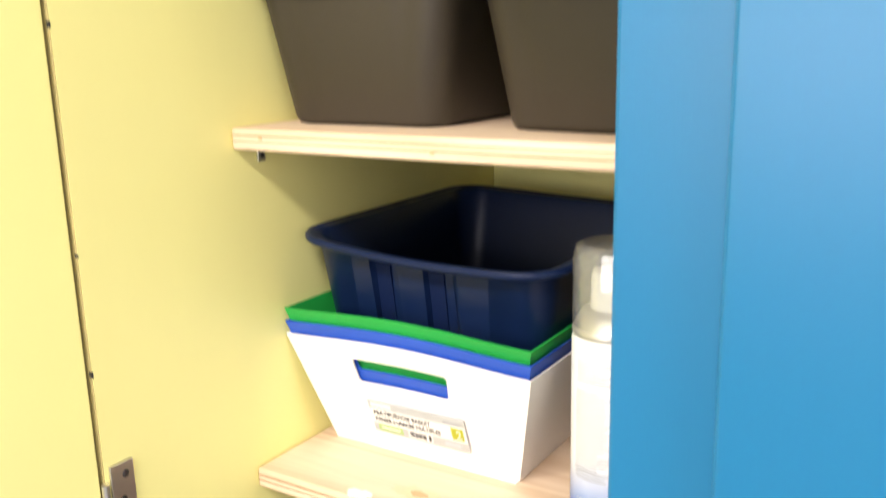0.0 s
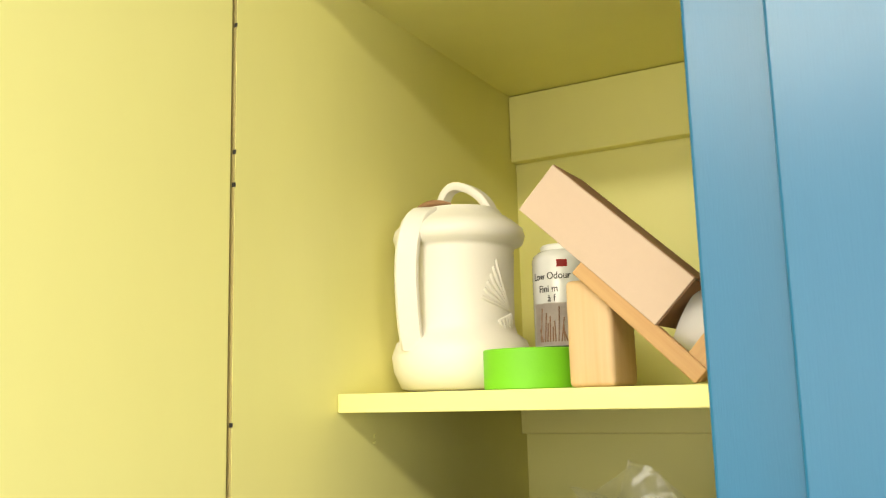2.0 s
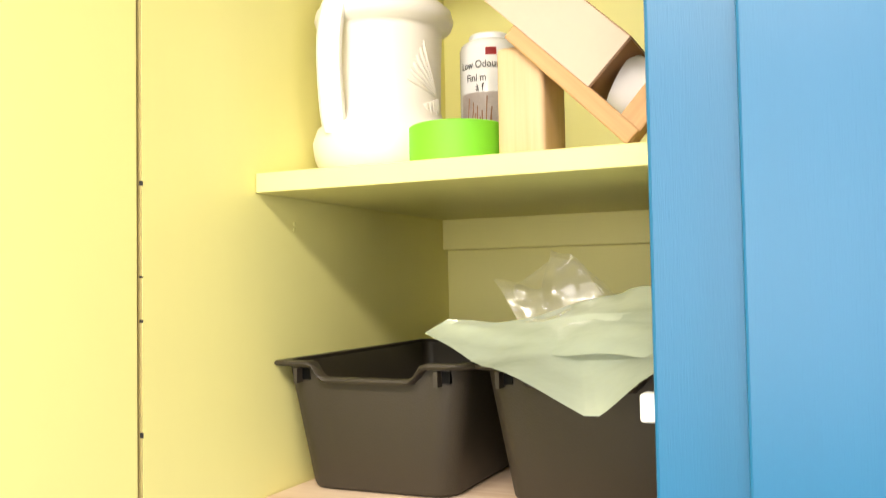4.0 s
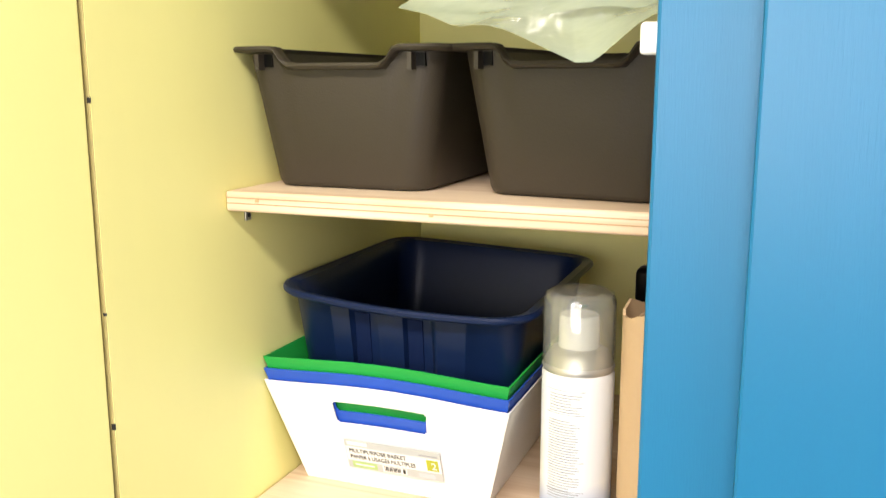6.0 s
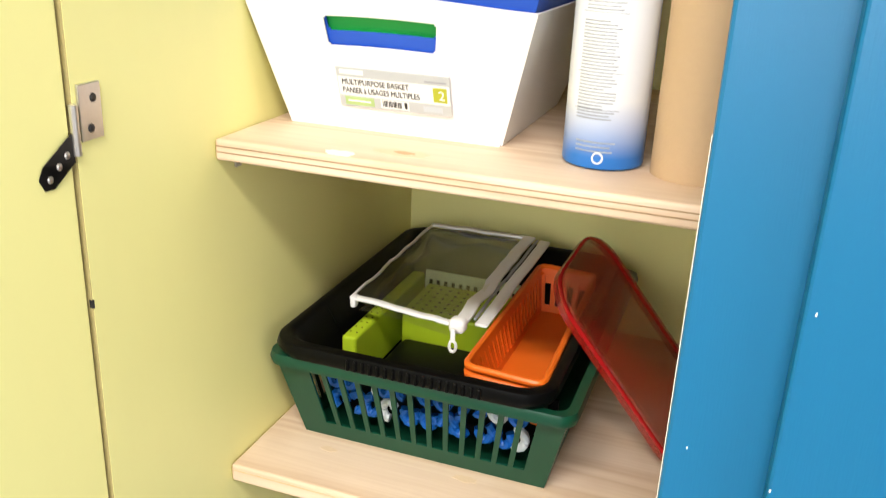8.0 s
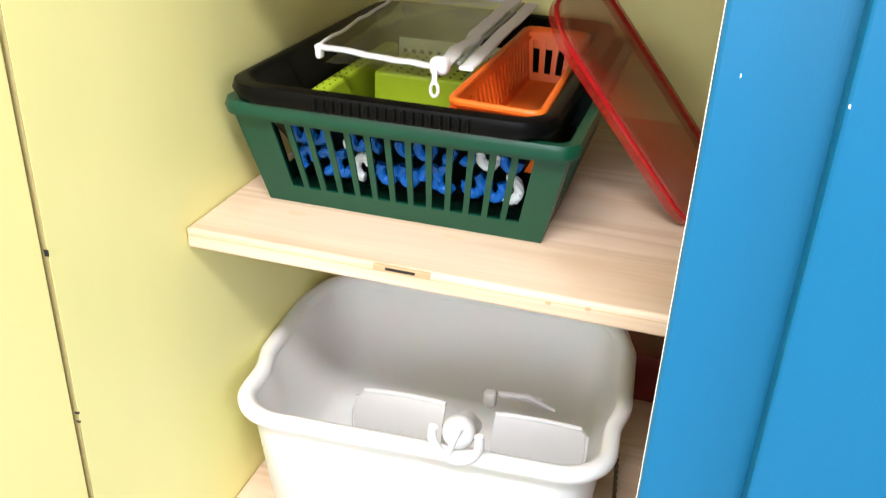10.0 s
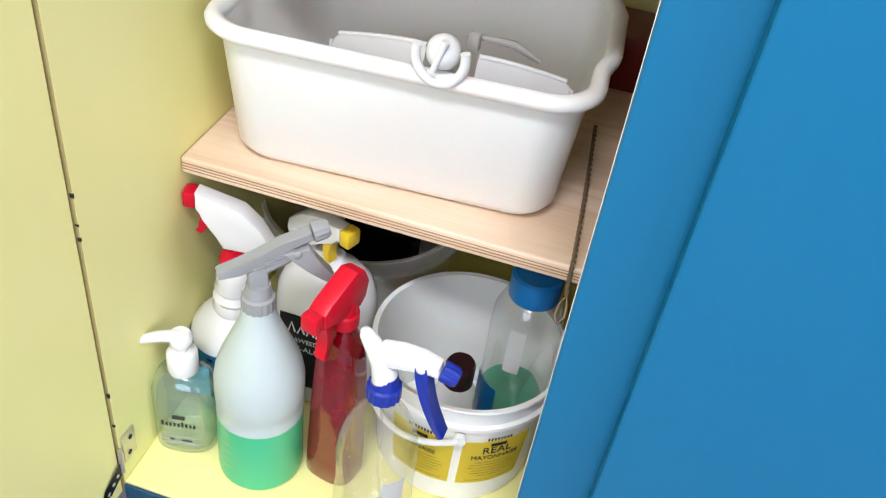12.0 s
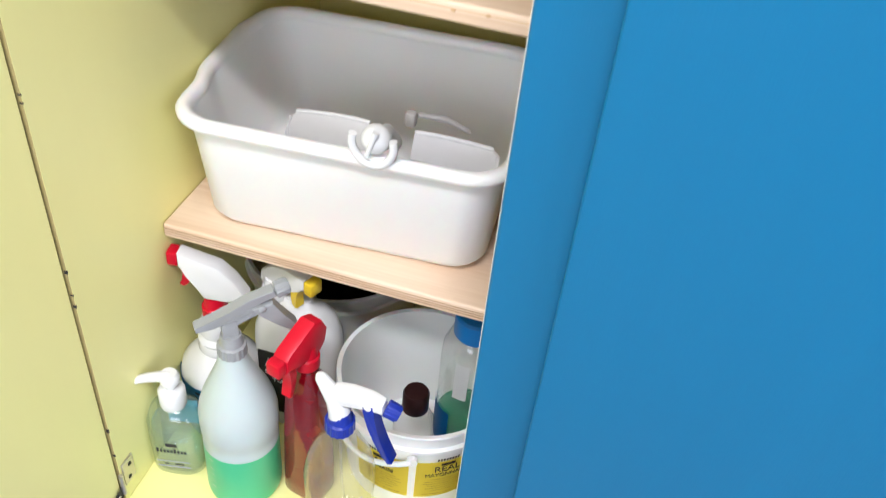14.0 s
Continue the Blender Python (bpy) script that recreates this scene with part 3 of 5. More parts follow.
part("slot_edge", slab(0.170, 0.218, 0.1541, 0.1575, 0.7430, 0.7485, bevel=0.0004, seg=1), KNOT, marks)
for x, z in ((0.033, 1.3675), (0.200, 1.3635), (0.31, 0.741), (0.34, 0.742)):
    part("knot", slab(x, x + 0.004, 0.1536, 0.1545, z, z + 0.003, bevel=0.0004, seg=1), KNOT, marks)

flecks = thing("paint_flecks", pose(0, 0, 0), "tiny pale flecks on the blue paint", "paint chip", kind="stuff")
bm = bmesh.new()
for x, y, z, r in ((0.462, -0.0207, 1.0725, 0.0008), (0.412, -0.0002, 0.9705, 0.0007), (0.4575, -0.0207, 0.968, 0.0008)):
    box(bm, x - r * 0.6, x + r * 0.6, y, y + 0.0004, z - r, z + r * 1.3, bevel=0.0001, seg=1)
part("fleck", bm, PAPER, flecks)

# ---- painted shelf: jug, tape, spray can, boards ----
Z = 1.6842
jug = thing("watering_jug", pose(0.078, 0.272, Z, 0, 0, 0), "cream white moulded jug with strap handle and raised pattern", "jug")
part("body", lathe([(0.052, 0), (0.066, 0.004), (0.074, 0.022), (0.076, 0.038), (0.071, 0.052), (0.061, 0.060), (0.0585, 0.070), (0.059, 0.110),
                    (0.0605, 0.150), (0.062, 0.155), (0.0705, 0.158), (0.073, 0.166), (0.071, 0.174), (0.062, 0.182), (0.050, 0.190), (0.046, 0.196), (0.040, 0.193), (0.02, 0.19)], 48),
     CREAM, jug, smooth=True, angle=60)


def strap(points, w, t, mat, parent, name, turn=0.0):
    """A flat bent band."""
    bm = bmesh.new()
    rows = []
    pts = [Vector(p) for p in points]
    for i, p in enumerate(pts):
        d = (pts[min(i + 1, len(pts) - 1)] - pts[max(i - 1, 0)]).normalized()
        side = Vector((math.cos(turn), math.sin(turn), 0))
        n = d.cross(side).normalized()
        rows.append([bm.verts.new(p + side * a + n * b) for a, b in ((-w, -t * 0.5), (-w * 0.8, -t), (w * 0.8, -t), (w, -t * 0.5), (w, t * 0.5), (w * 0.8, t), (-w * 0.8, t), (-w, t * 0.5))])
    for a, b in zip(rows, rows[1:]):
        bridge(bm, a, b)
    bm.faces.new(rows[0])
    bm.faces.new(rows[-1])
    return part(name, bm, mat, parent, smooth=True, angle=50)


def arc(p0, p1, p2, n=14):
    p0, p1, p2 = Vector(p0), Vector(p1), Vector(p2)
    return [p0 * (1 - t) ** 2 + p1 * 2 * t * (1 - t) + p2 * t * t for t in (i / n for i in range(n + 1))]


strap(arc((-0.006, -0.040, 0.188), (-0.018, -0.080, 0.198), (-0.022, -0.076, 0.120), 8) + arc((-0.022, -0.076, 0.118), (-0.023, -0.072, 0.06), (-0.022, -0.064, 0.044), 8)[1:],
      0.0125, 0.006, CREAM, jug, "side_handle", radians(28))
strap(arc((-0.022, 0.0, 0.188), (-0.016, -0.004, 0.240), (0.018, 0.0, 0.219), 10) + arc((0.018, 0, 0.219), (0.040, 0.002, 0.206), (0.043, 0.004, 0.180), 8)[1:],
      0.008, 0.0045, CREAM, jug, "top_handle", radians(80))
part("spout_opening", tube(arc((-0.030, -0.041, 0.1965), (-0.008, -0.046, 0.2030), (0.014, -0.041, 0.1975), 8), [0.0010, 0.0020, 0.0028, 0.0034, 0.0036, 0.0034, 0.0028, 0.0020, 0.0010], 8), BROWN_TONE, jug, "dark slit under the handle")
bm = bmesh.new()
rr = random.Random(2)
for k in range(6):    # plumes that fan out from one root and curl over at the end
    reach, lift = 26 + 5 * k, 0.058 - 0.0085 * k
    pts = []
    for q in range(15):
        u = q / 14
        a = radians(-2 - reach * math.sin(2.3 * u) * 0.75)
        z = 0.082 + lift * math.sin(1.75 * u) - 0.012 * max(0, u - 0.7) * (6 - k)
        pts.append((0.0597 * math.cos(a), 0.0597 * math.sin(a), z))
    tube(pts, [0.0009 + 0.0009 * math.sin(math.pi * min(1, q / 14 + 0.06)) for q in range(15)], 6, bm)
for k in range(5):
    a = radians(0 - 5 * k)
    tube([(0.0597 * math.cos(a), 0.0597 * math.sin(a), 0.080 - 0.002 * k), (0.0597 * math.cos(a + 0.06), 0.0597 * math.sin(a + 0.06), 0.066 - 0.003 * (k % 2))], [0.0022, 0.0010], 6, bm)
part("raised_pattern", bm, CREAM, jug, "raised curling leaf pattern", smooth=True)

tape = thing("tape_roll", pose(0.184, 0.214, Z), "roll of bright green masking tape lying flat", "tape")
part("tape", lathe([(0.0445, 0.0), (0.0455, 0.001), (0.0455, 0.037), (0.0445, 0.038), (0.037, 0.038), (0.037, 0.0), (0.0445, 0.0)], 48, caps=False), GREEN_TAPE, tape, smooth=True)
part("core", lathe([(0.0368, 0.0), (0.0368, 0.038), (0.0345, 0.038), (0.0345, 0.0), (0.0368, 0.0)], 40, caps=False), KRAFT, tape, "brown cardboard core", smooth=True)

fin = thing("paint_spray_can", pose(0.169, 0.345, Z), "white spray can with a printed finish label", "spray can")
part("body", lathe([(0.031, 0), (0.033, 0.002), (0.033, 0.142), (0.031, 0.147), (0.024, 0.152)], 36), WHITE_GLOSS, fin, smooth=True)
part("cap", lathe([(0.023, 0.1515), (0.023, 0.157), (0.021, 0.159)], 36), WHITE_PLASTIC, fin, smooth=True)
curved_label("picture", 0.0333, 0.046, 0.092, -135, -55, material("pale_photo_print", (0.62, 0.55, 0.51), 0.5, spread=0.35, scale=80), fin)
bm = bmesh.new()
for k in range(11):
    a = radians(-118 + k * 5.5)
    b = a + radians(rr.uniform(-7, 7))
    tube([(0.0336 * math.cos(a), 0.0336 * math.sin(a), 0.050), (0.0337 * math.cos(b), 0.0337 * math.sin(b), 0.062 + 0.026 * rr.random())], 0.0007, 5, bm)
part("printed_reeds", bm, BROWN_TONE, fin)
curved_label("print_band", 0.0333, 0.042, 0.0455, -135, -55, INK, fin)
bent_words("word_low_odour", "Low Odour", 0.0112, 0.0333, 0.118, -92, INK, fin, squash=0.85)
bent_words("word_fini", "Fini m", 0.0112, 0.0333, 0.104, -97, INK, fin, squash=0.85)
bent_words("word_a", "à f", 0.0112, 0.0333, 0.0935, -90, INK, fin, squash=0.85)
curved_label("red_spot", 0.0334, 0.131, 0.139, -78, -58, RED_INK, fin)
curved_label("print_mark", 0.0334, 0.018, 0.036, -92, -70, INK, fin)

nub = thing("wall_nub", pose(0, 0.216, 1.639), "small paint-covered nail on the cupboard side", "nail")
bm = bmesh.new()
screws(bm, [(0.0008, 0, 0), (0.0008, 0.0, -0.006)], 0.0024)
part("nail", bm, YELLOW, nub, smooth=True)

# the leaning boards
blk = thing("wood_block", pose(0.2605, 0.206, Z), "short upright softwood block with rounded corners", "wood block")
part("block", slab(-0.0215, 0.0215, -0.034, 0.034, 0, 0.096, bevel=0.005, seg=3), BLOCK_WOOD, blk, smooth=True)


def plank(name, x0, z0, x1, z1, w, y0, y1, mat, label, category, bevel=0.0015, mats=None):
    """A board in an upright plane from (x0, z0) to (x1, z1), w across, between two depths."""
    L = math.hypot(x1 - x0, z1 - z0)
    a = math.degrees(math.atan2(z1 - z0, x1 - x0))
    ob = thing(name, Matrix.Translation((x0, 0, z0 - 0.013)) @ pose(0, 0, 0, 0, -a, 0), label, category)
    part("board", slab(0, L, y0, y1, 0, w, bevel=bevel), mat, ob)
    return ob


plank("wood_stick", 0.251, 1.7985, 0.3535, 1.6975, 0.0155, 0.160, 0.170, STICK_WOOD, "thin softwood stick leaning on a block", "wood stick")
plank("wood_stick", 0.3560, 1.6985, 0.430, 1.7830, 0.022, 0.1635, 0.185, STICK_WOOD, "softwood offcut leaning against the cupboard upright", "wood stick")
pink = plank("cardboard_box", 0.203, 1.8620, 0.3240, 1.7470, 0.0515, 0.158, 0.235, PINK_BOARD, "long pinkish cardboard box leaning over wood offcuts", "box", bevel=0.0008)
L = math.hypot(0.121, 0.115)
# brown sheets put the shade of the top and end faces into colour
part("top_shade", slab(0.0, L, 0.160, 0.233, 0.0517, 0.0524), BROWN_TONE, pink, "top face coloured brown for its shade")
part("end_shade", slab(L + 0.0002, L + 0.001, 0.160, 0.233, 0.001, 0.0505), BROWN_TONE, pink, "end face coloured brown for its shade")

cup = thing("white_cup", Matrix.Translation((0.374, 0.215, Z + 0.040)) @ pose(0, 0, 0, 0, -62, 0), "white enamel cup lying on its side", "cup")
part("cup", lathe([(0.018, -0.018), (0.022, -0.012), (0.032, 0.036), (0.034, 0.038), (0.032, 0.0385), (0.030, 0.036), (0.020, -0.010), (0.005, -0.012)], 36), WHITE_GLOSS, cup, smooth=True, angle=60)

# ---- upper plywood shelf: two bins and two bags ----
Z = 1.3767


def storage_bin(m, label):
    """A tapered bin with a flanged rim that dips for a grip at the front."""
    ob = thing("storage_bin", m, label, "storage bin", "brown storage bins")
    H, D = 0.127, 0.33

    def shape(x, y, z, k):
        x -= 0.003 * (1 - z / 0.127)
        if z > 0.10 and y < -0.10:
            s = min(1.0, max(0.0, (0.060 - abs(x)) / 0.014))
            z -= 0.015 * s * s * (3 - 2 * s)
        return x, y, z

    part("tub", tray([(0.143, D - 0.054, 0.018, 0.0), (0.153, D - 0.044, 0.022, 0.0015), (0.158, D - 0.039, 0.024, 0.006), (0.192, D - 0.006, 0.022, H - 0.010), (0.193, D - 0.005, 0.022, H - 0.004),
                      (0.186, D - 0.012, 0.012, H - 0.004), (0.146, D - 0.046, 0.012, 0.006), (0.13, D - 0.06, 0.01, 0.005)], shape, n=6, side=28), BIN_BROWN, ob, smooth=True, angle=50)
    part("rim", rim_ring(D, H, shape), BIN_BROWN, ob, "flanged rim with a dipped grip", smooth=True, angle=45)
    for x in (-0.076, 0.072):
        part("rib", slab(x - 0.002, x + 0.002, -D / 2 - 0.006, -D / 2 + 0.014, H - 0.021, H - 0.007), BIN_BROWN, ob)
        # black block paints the shade in beside the rib, under the rim
        part("rib_shadow_slot", slab(x + 0.003, x + 0.011, -D / 2 + 0.002, -D / 2 + 0.012, H - 0.018, H - 0.007), BLACK_PLASTIC, ob, "black block standing in for a shaded notch")
    return ob


def rim_ring(D, H, shape):
    bm = bmesh.new()
    loops = []
    for w, d, r, z in ((0.190, D - 0.008, 0.014, H - 0.006), (0.212, D + 0.014, 0.018, H - 0.005), (0.215, D + 0.018, 0.018, H - 0.0025), (0.212, D + 0.015, 0.018, H), (0.187, D - 0.011, 0.013, H)):
        loops.append([bm.verts.new(shape(x, y, z, 0)) for x, y in round_rect(w, d, r, 6, 28)])
    for a, b in zip(loops, loops[1:] + loops[:1]):
        bridge(bm, a, b)
    return bm


storage_bin(pose(0.1015, 0.348, Z), "dark brown plastic storage bin with dipped rim")
storage_bin(pose(0.3225, 0.348, Z, 0, 0, -6), "dark brown plastic storage bin holding plastic bags")


def film(name, front, back, mat, parent, rows=14, cols=26, crumple=0.005, seed=1, freq=26):
    """A crumpled sheet between two bent edges."""
    bm = bmesh.new()

    def along(line, t):
        f = t * (len(line) - 1)
        i = min(int(f), len(line) - 2)
        return Vector(line[i]).lerp(Vector(line[i + 1]), f - i)

    g = []
    for j in range(rows + 1):
        row = []
        for i in range(cols + 1):
            p = along(front, i / cols).lerp(along(back, i / cols), j / rows)
            n = noise.noise_vector(p * freq + Vector((seed, seed * 2, 0)))
            k = abs(noise.noise(p * freq * 2.3 + Vector((seed, 0, 3))))
            p += n * crumple + Vector((0, -1, 1)) * (0.5 - k) * crumple * 0.7
            row.append(bm.verts.new(p))
        g.append(row)
    for a, b in zip(g, g[1:]):
        for i in range(cols):
            bm.faces.new((a[i], a[i + 1], b[i + 1], b[i]))
    return part(name, bm, mat, parent, smooth=True, angle=28)


# sheet points are drawn towards the viewpoint to fit the camera's view
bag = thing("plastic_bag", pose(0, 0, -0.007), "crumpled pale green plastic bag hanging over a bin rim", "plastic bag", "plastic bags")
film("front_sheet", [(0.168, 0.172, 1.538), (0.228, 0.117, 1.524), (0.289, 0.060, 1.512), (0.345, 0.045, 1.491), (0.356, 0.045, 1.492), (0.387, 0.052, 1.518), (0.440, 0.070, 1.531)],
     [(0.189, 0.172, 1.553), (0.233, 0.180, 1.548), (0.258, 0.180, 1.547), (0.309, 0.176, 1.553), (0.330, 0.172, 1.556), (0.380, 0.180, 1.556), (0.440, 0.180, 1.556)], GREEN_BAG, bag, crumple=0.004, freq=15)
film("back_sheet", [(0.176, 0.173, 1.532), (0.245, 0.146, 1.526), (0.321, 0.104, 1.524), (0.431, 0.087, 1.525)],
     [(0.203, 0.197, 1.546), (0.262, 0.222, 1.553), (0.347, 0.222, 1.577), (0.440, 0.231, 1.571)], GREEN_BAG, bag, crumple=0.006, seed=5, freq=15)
bag = thing("clear_plastic_bag", pose(0, 0, -0.012), "shiny clear plastic bag standing crumpled in a bin", "plastic bag", "plastic bags")
film("sheet", [(0.207, 0.330, 1.535), (0.24, 0.32, 1.535), (0.30, 0.325, 1.54)], [(0.170, 0.34, 1.590), (0.220, 0.345, 1.580), (0.236, 0.34, 1.618), (0.258, 0.342, 1.612), (0.30, 0.34, 1.56)],
     VINYL_BAG, bag, crumple=0.006, seed=9, freq=22)
film("sheet", [(0.21, 0.345, 1.53), (0.26, 0.35, 1.53), (0.31, 0.34, 1.535)], [(0.186, 0.36, 1.582), (0.232, 0.362, 1.612), (0.262, 0.36, 1.608), (0.31, 0.36, 1.55)],
     VINYL_BAG, bag, crumple=0.006, seed=14, freq=22)

# ---- middle plywood shelf: nested baskets, navy tub, spray can, paper roll ----
Z = 1.0672


def basket(z, mat, name, label, hole_mat=None):
    """A tapered basket with a grip hole in the front and back."""
    ob = thing(name, pose(0, 0, z), label, "basket", "nested baskets")
    b0, b1, t0, t1, H = (0.0245, 0.244), (0.222, 0.455), (0.0012, 0.205), (0.2555, 0.520), 0.1145
    B = [(b0[0], b0[1], 0), (b1[0], b0[1] + 0.006, 0), (b1[0], b1[1], 0), (b0[0], b1[1], 0)]
    T = [(t0[0], t0[1], H), (t1[0], t0[1], H), (t1[0], t1[1], H), (t0[0], t1[1], H)]
    u = [0, 0.06, 0.12, 0.18, 0.23, 0.276, 0.283, 0.293, 0.38, 0.47, 0.56, 0.666, 0.676, 0.683, 0.73, 0.79, 0.85, 0.91, 0.96, 1]
    v = [0, 0.635, 0.65, 0.668, 0.815, 0.832, 0.845, 1]

    def hole(i, j):
        if not (5 <= i <= 12 and 1 <= j <= 5):
            return False
        return not ((i in (5, 12)) and (j in (1, 5)))

    def wavy(a, c):
        """The rim rises in the middle of the long walls and falls back to the corners."""
        return Vector((0, 0, 0.0052 * c * math.sin(math.pi * a) ** 1.5))

    for k, nm in enumerate(("front_wall", "side_wall", "back_wall", "side_wall")):
        p, q = B[k], B[(k + 1) % 4]
        r, s = T[(k + 1) % 4], T[k]
        bm = bmesh.new()
        if k in (0, 2):
            holed_panel(bm, p, q, r, s, u, v, hole, -0.0016, wavy)
        else:
            holed_panel(bm, p, q, r, s, [0, 0.5, 1], [0, 0.5, 1], lambda i, j: False, -0.0016)
        part(nm, bm, mat, ob)
    part("base", slab(b0[0] + 0.001, b1[0] - 0.001, b0[1] + 0.001, b1[1] - 0.001, 0.0, 0.002), mat, ob)
    return ob


white_basket = basket(Z, WHITE_MATT, "white_basket", "white plastic basket with grip hole and paper label")
basket(Z + 0.0122, BASKET_BLUE, "blue_basket", "royal blue plastic basket nested in a white one")
basket(Z + 0.0243, BASKET_GREEN, "green_basket", "bright green plastic basket nested in a blue one")

# the paper label on the sloping front wall
slope = math.degrees(math.atan2(0.2468 - 0.205, 0.1145))
lab = Matrix.Translation((0.0, 0.2437, 0)) @ pose(0, 0, 0, 0, 0, 0.9) @ pose(0, 0, 0, 90 + slope, 0, 0)


def on_front(name, x0, x1, s0, s1, mat, h=0.0003):
    bm = slab(x0, x1, s0, s1, 0.0004, 0.0004 + h)
    bm.transform(lab)
    return part(name, bm, mat, white_basket)


on_front("label", 0.078, 0.180, 0.024, 0.061, material("pale_grey_label", (0.48, 0.50, 0.51), 0.5, spread=0.08), 0.0003)
on_front("label_band", 0.0785, 0.1795, 0.0345, 0.0525, PAPER, 0.0005)
on_front("label_mark", 0.081, 0.103, 0.055, 0.0595, PAPER, 0.0005)
on_front("label_panel", 0.083, 0.110, 0.0255, 0.0335, GREEN_INK, 0.0005)
on_front("label_line", 0.086, 0.107, 0.0290, 0.0305, PAPER, 0.0008)
on_front("label_panel", 0.116, 0.142, 0.0255, 0.0335, PAPER, 0.0005)
for k in range(13):
    on_front("bar", 0.118 + k * 0.0014, 0.118 + k * 0.0014 + (0.0009 if k % 3 else 0.0005), 0.027, 0.0328, INK, 0.0008)
on_front("bar_block", 0.138, 0.1405, 0.027, 0.0328, INK, 0.0008)
on_front("price_patch", 0.165, 0.177, 0.037, 0.0505, material("yellow_green_print", (0.42, 0.44, 0.03), 0.5), 0.0009)
words("word_price", "2", 0.0120, lab @ Matrix.Translation((0.1695, 0.0395, 0.0015)), PAPER, white_basket)
words("word_basket", "MULTIPURPOSE BASKET", 0.0074, lab @ Matrix.Translation((0.082, 0.0455, 0.0011)), INK, white_basket, squash=0.78)
words("word_panier", "PANIER à USAGES MULTIPLES", 0.0074, lab @ Matrix.Translation((0.082, 0.0375, 0.0011)), INK, white_basket, squash=0.74)
on_front("label_line", 0.158, 0.177, 0.0545, 0.0560, GREY_INK, 0.0006)
on_front("label_mark", 0.155, 0.172, 0.0265, 0.0315, PALE_INK, 0.0006)

tub = thing("navy_tub", Matrix.Translation((0.1325, 0.367, 1.1600)) @ pose(0, 0, 0, 0, 2.4, 0.5), "glossy navy blue plastic tub resting in stacked baskets", "tub")


def navy_shape(x, y, z, k):
    if y < -0.08 and k < 5:
        for c in (-0.034, 0.021):
            s = min(1.0, max(0.0, (0.0135 - abs(x - c)) / 0.002))
            y += 0.020 * s * min(1.0, max(0.0, (0.099 - z) / 0.004))
    if z > 0.100:
        if y < -0.12:
            c = math.cos(math.pi * min(1, abs(x) / 0.13) / 2)
            z -= 0.0045 * c
            y -= 0.0070 * c
    return x, y, z


part("body", tray([(0.203, 0.235, 0.020, 0.0), (0.217, 0.250, 0.024, 0.004), (0.238, 0.288, 0.030, 0.098), (0.240, 0.290, 0.030, 0.104), (0.256, 0.306, 0.036, 0.105), (0.259, 0.309, 0.037, 0.109),
                   (0.254, 0.304, 0.036, 0.112), (0.238, 0.288, 0.030, 0.1105), (0.228, 0.278, 0.028, 0.100), (0.209, 0.242, 0.022, 0.006), (0.17, 0.22, 0.02, 0.005)], navy_shape, n=8, side=60), NAVY, tub, smooth=True, angle=50)

# darker, duller strips paint the shade into the two recesses
for c in (-0.034, 0.021):
    bm = slab(c - 0.0118, c + 0.0035, 0.0035, 0.0060, 0.010, 0.093)
    for v in bm.verts:
        v.co.y += -0.1242 - 0.2021 * v.co.z
    part("slot", bm, NAVY_SHADED, tub, "dull navy strip standing in for a shaded recess")
part("rim", tube([navy_shape(x, y, 0.109, 9) for x, y in round_rect(0.256, 0.306, 0.036, 8, 60)], 0.0036, 8, closed=True), NAVY, tub, "rolled rim", smooth=True)

can = thing("spray_can", pose(0.3080, 0.2430, Z), "white and blue aerosol can with clear cap", "spray can")
part("body", lathe([(0.029, 0.0), (0.0318, 0.0015), (0.0325, 0.004), (0.0325, 0.150), (0.031, 0.154)], 40), CAN_PAINT, can, smooth=True)
part("shoulder", lathe([(0.0315, 0.1535), (0.0325, 0.157), (0.0312, 0.160), (0.026, 0.170), (0.020, 0.174)], 40), SATIN, can, "bare metal shoulder", smooth=True)
part("nozzle", lathe([(0.0185, 0.173), (0.0180, 0.200), (0.0165, 0.203), (0.005, 0.2035)], 30), WHITE_GLOSS, can, "white spray button", smooth=True)
part("cap", lathe([(0.0322, 0.160), (0.0322, 0.215), (0.0300, 0.222), (0.0255, 0.2245), (0.0245, 0.2235), (0.029, 0.2205), (0.0312, 0.214), (0.0312, 0.160)], 40, caps=False), CAP_CLEAR, can, "clear plastic cap", smooth=True)
part("cap_top", lathe([(0.0248, 0.2236), (0.006, 0.2236), (0.004, 0.221), (0.0005, 0.221)], 32, caps=False), CAP_CLEAR, can, smooth=True)
print_lines(can, 0.0327, [0.040 + 0.0025 * k for k in range(30)], -126, -72, 0.0008, GREY_INK)
print_lines(can, 0.0327, [0.121 + 0.0026 * k for k in range(7)], -124, -70, 0.0008, GREY_INK)
for z0, z1 in ((0.119, 0.1195), (0.1405, 0.141), (0.075, 0.0755), (0.047, 0.0475)):
    curved_label("frame_line", 0.0327, z0, z1, -130, -65, GREY_INK, can)
print_lines(can, 0.0327, [0.0145, 0.0180, 0.0215], -122, -66, 0.0012, PALE_INK)
bm = tube([(0.0327 * math.cos(radians(-88 + 7 * math.cos(2 * math.pi * k / 12))), 0.0327 * math.sin(radians(-88 + 7 * math.cos(2 * math.pi * k / 12))), 0.010 + 0.0042 * math.sin(2 * math.pi * k / 12)) for k in range(12)], 0.0008, 6, closed=True)
part("round_mark", bm, PAPER, can)

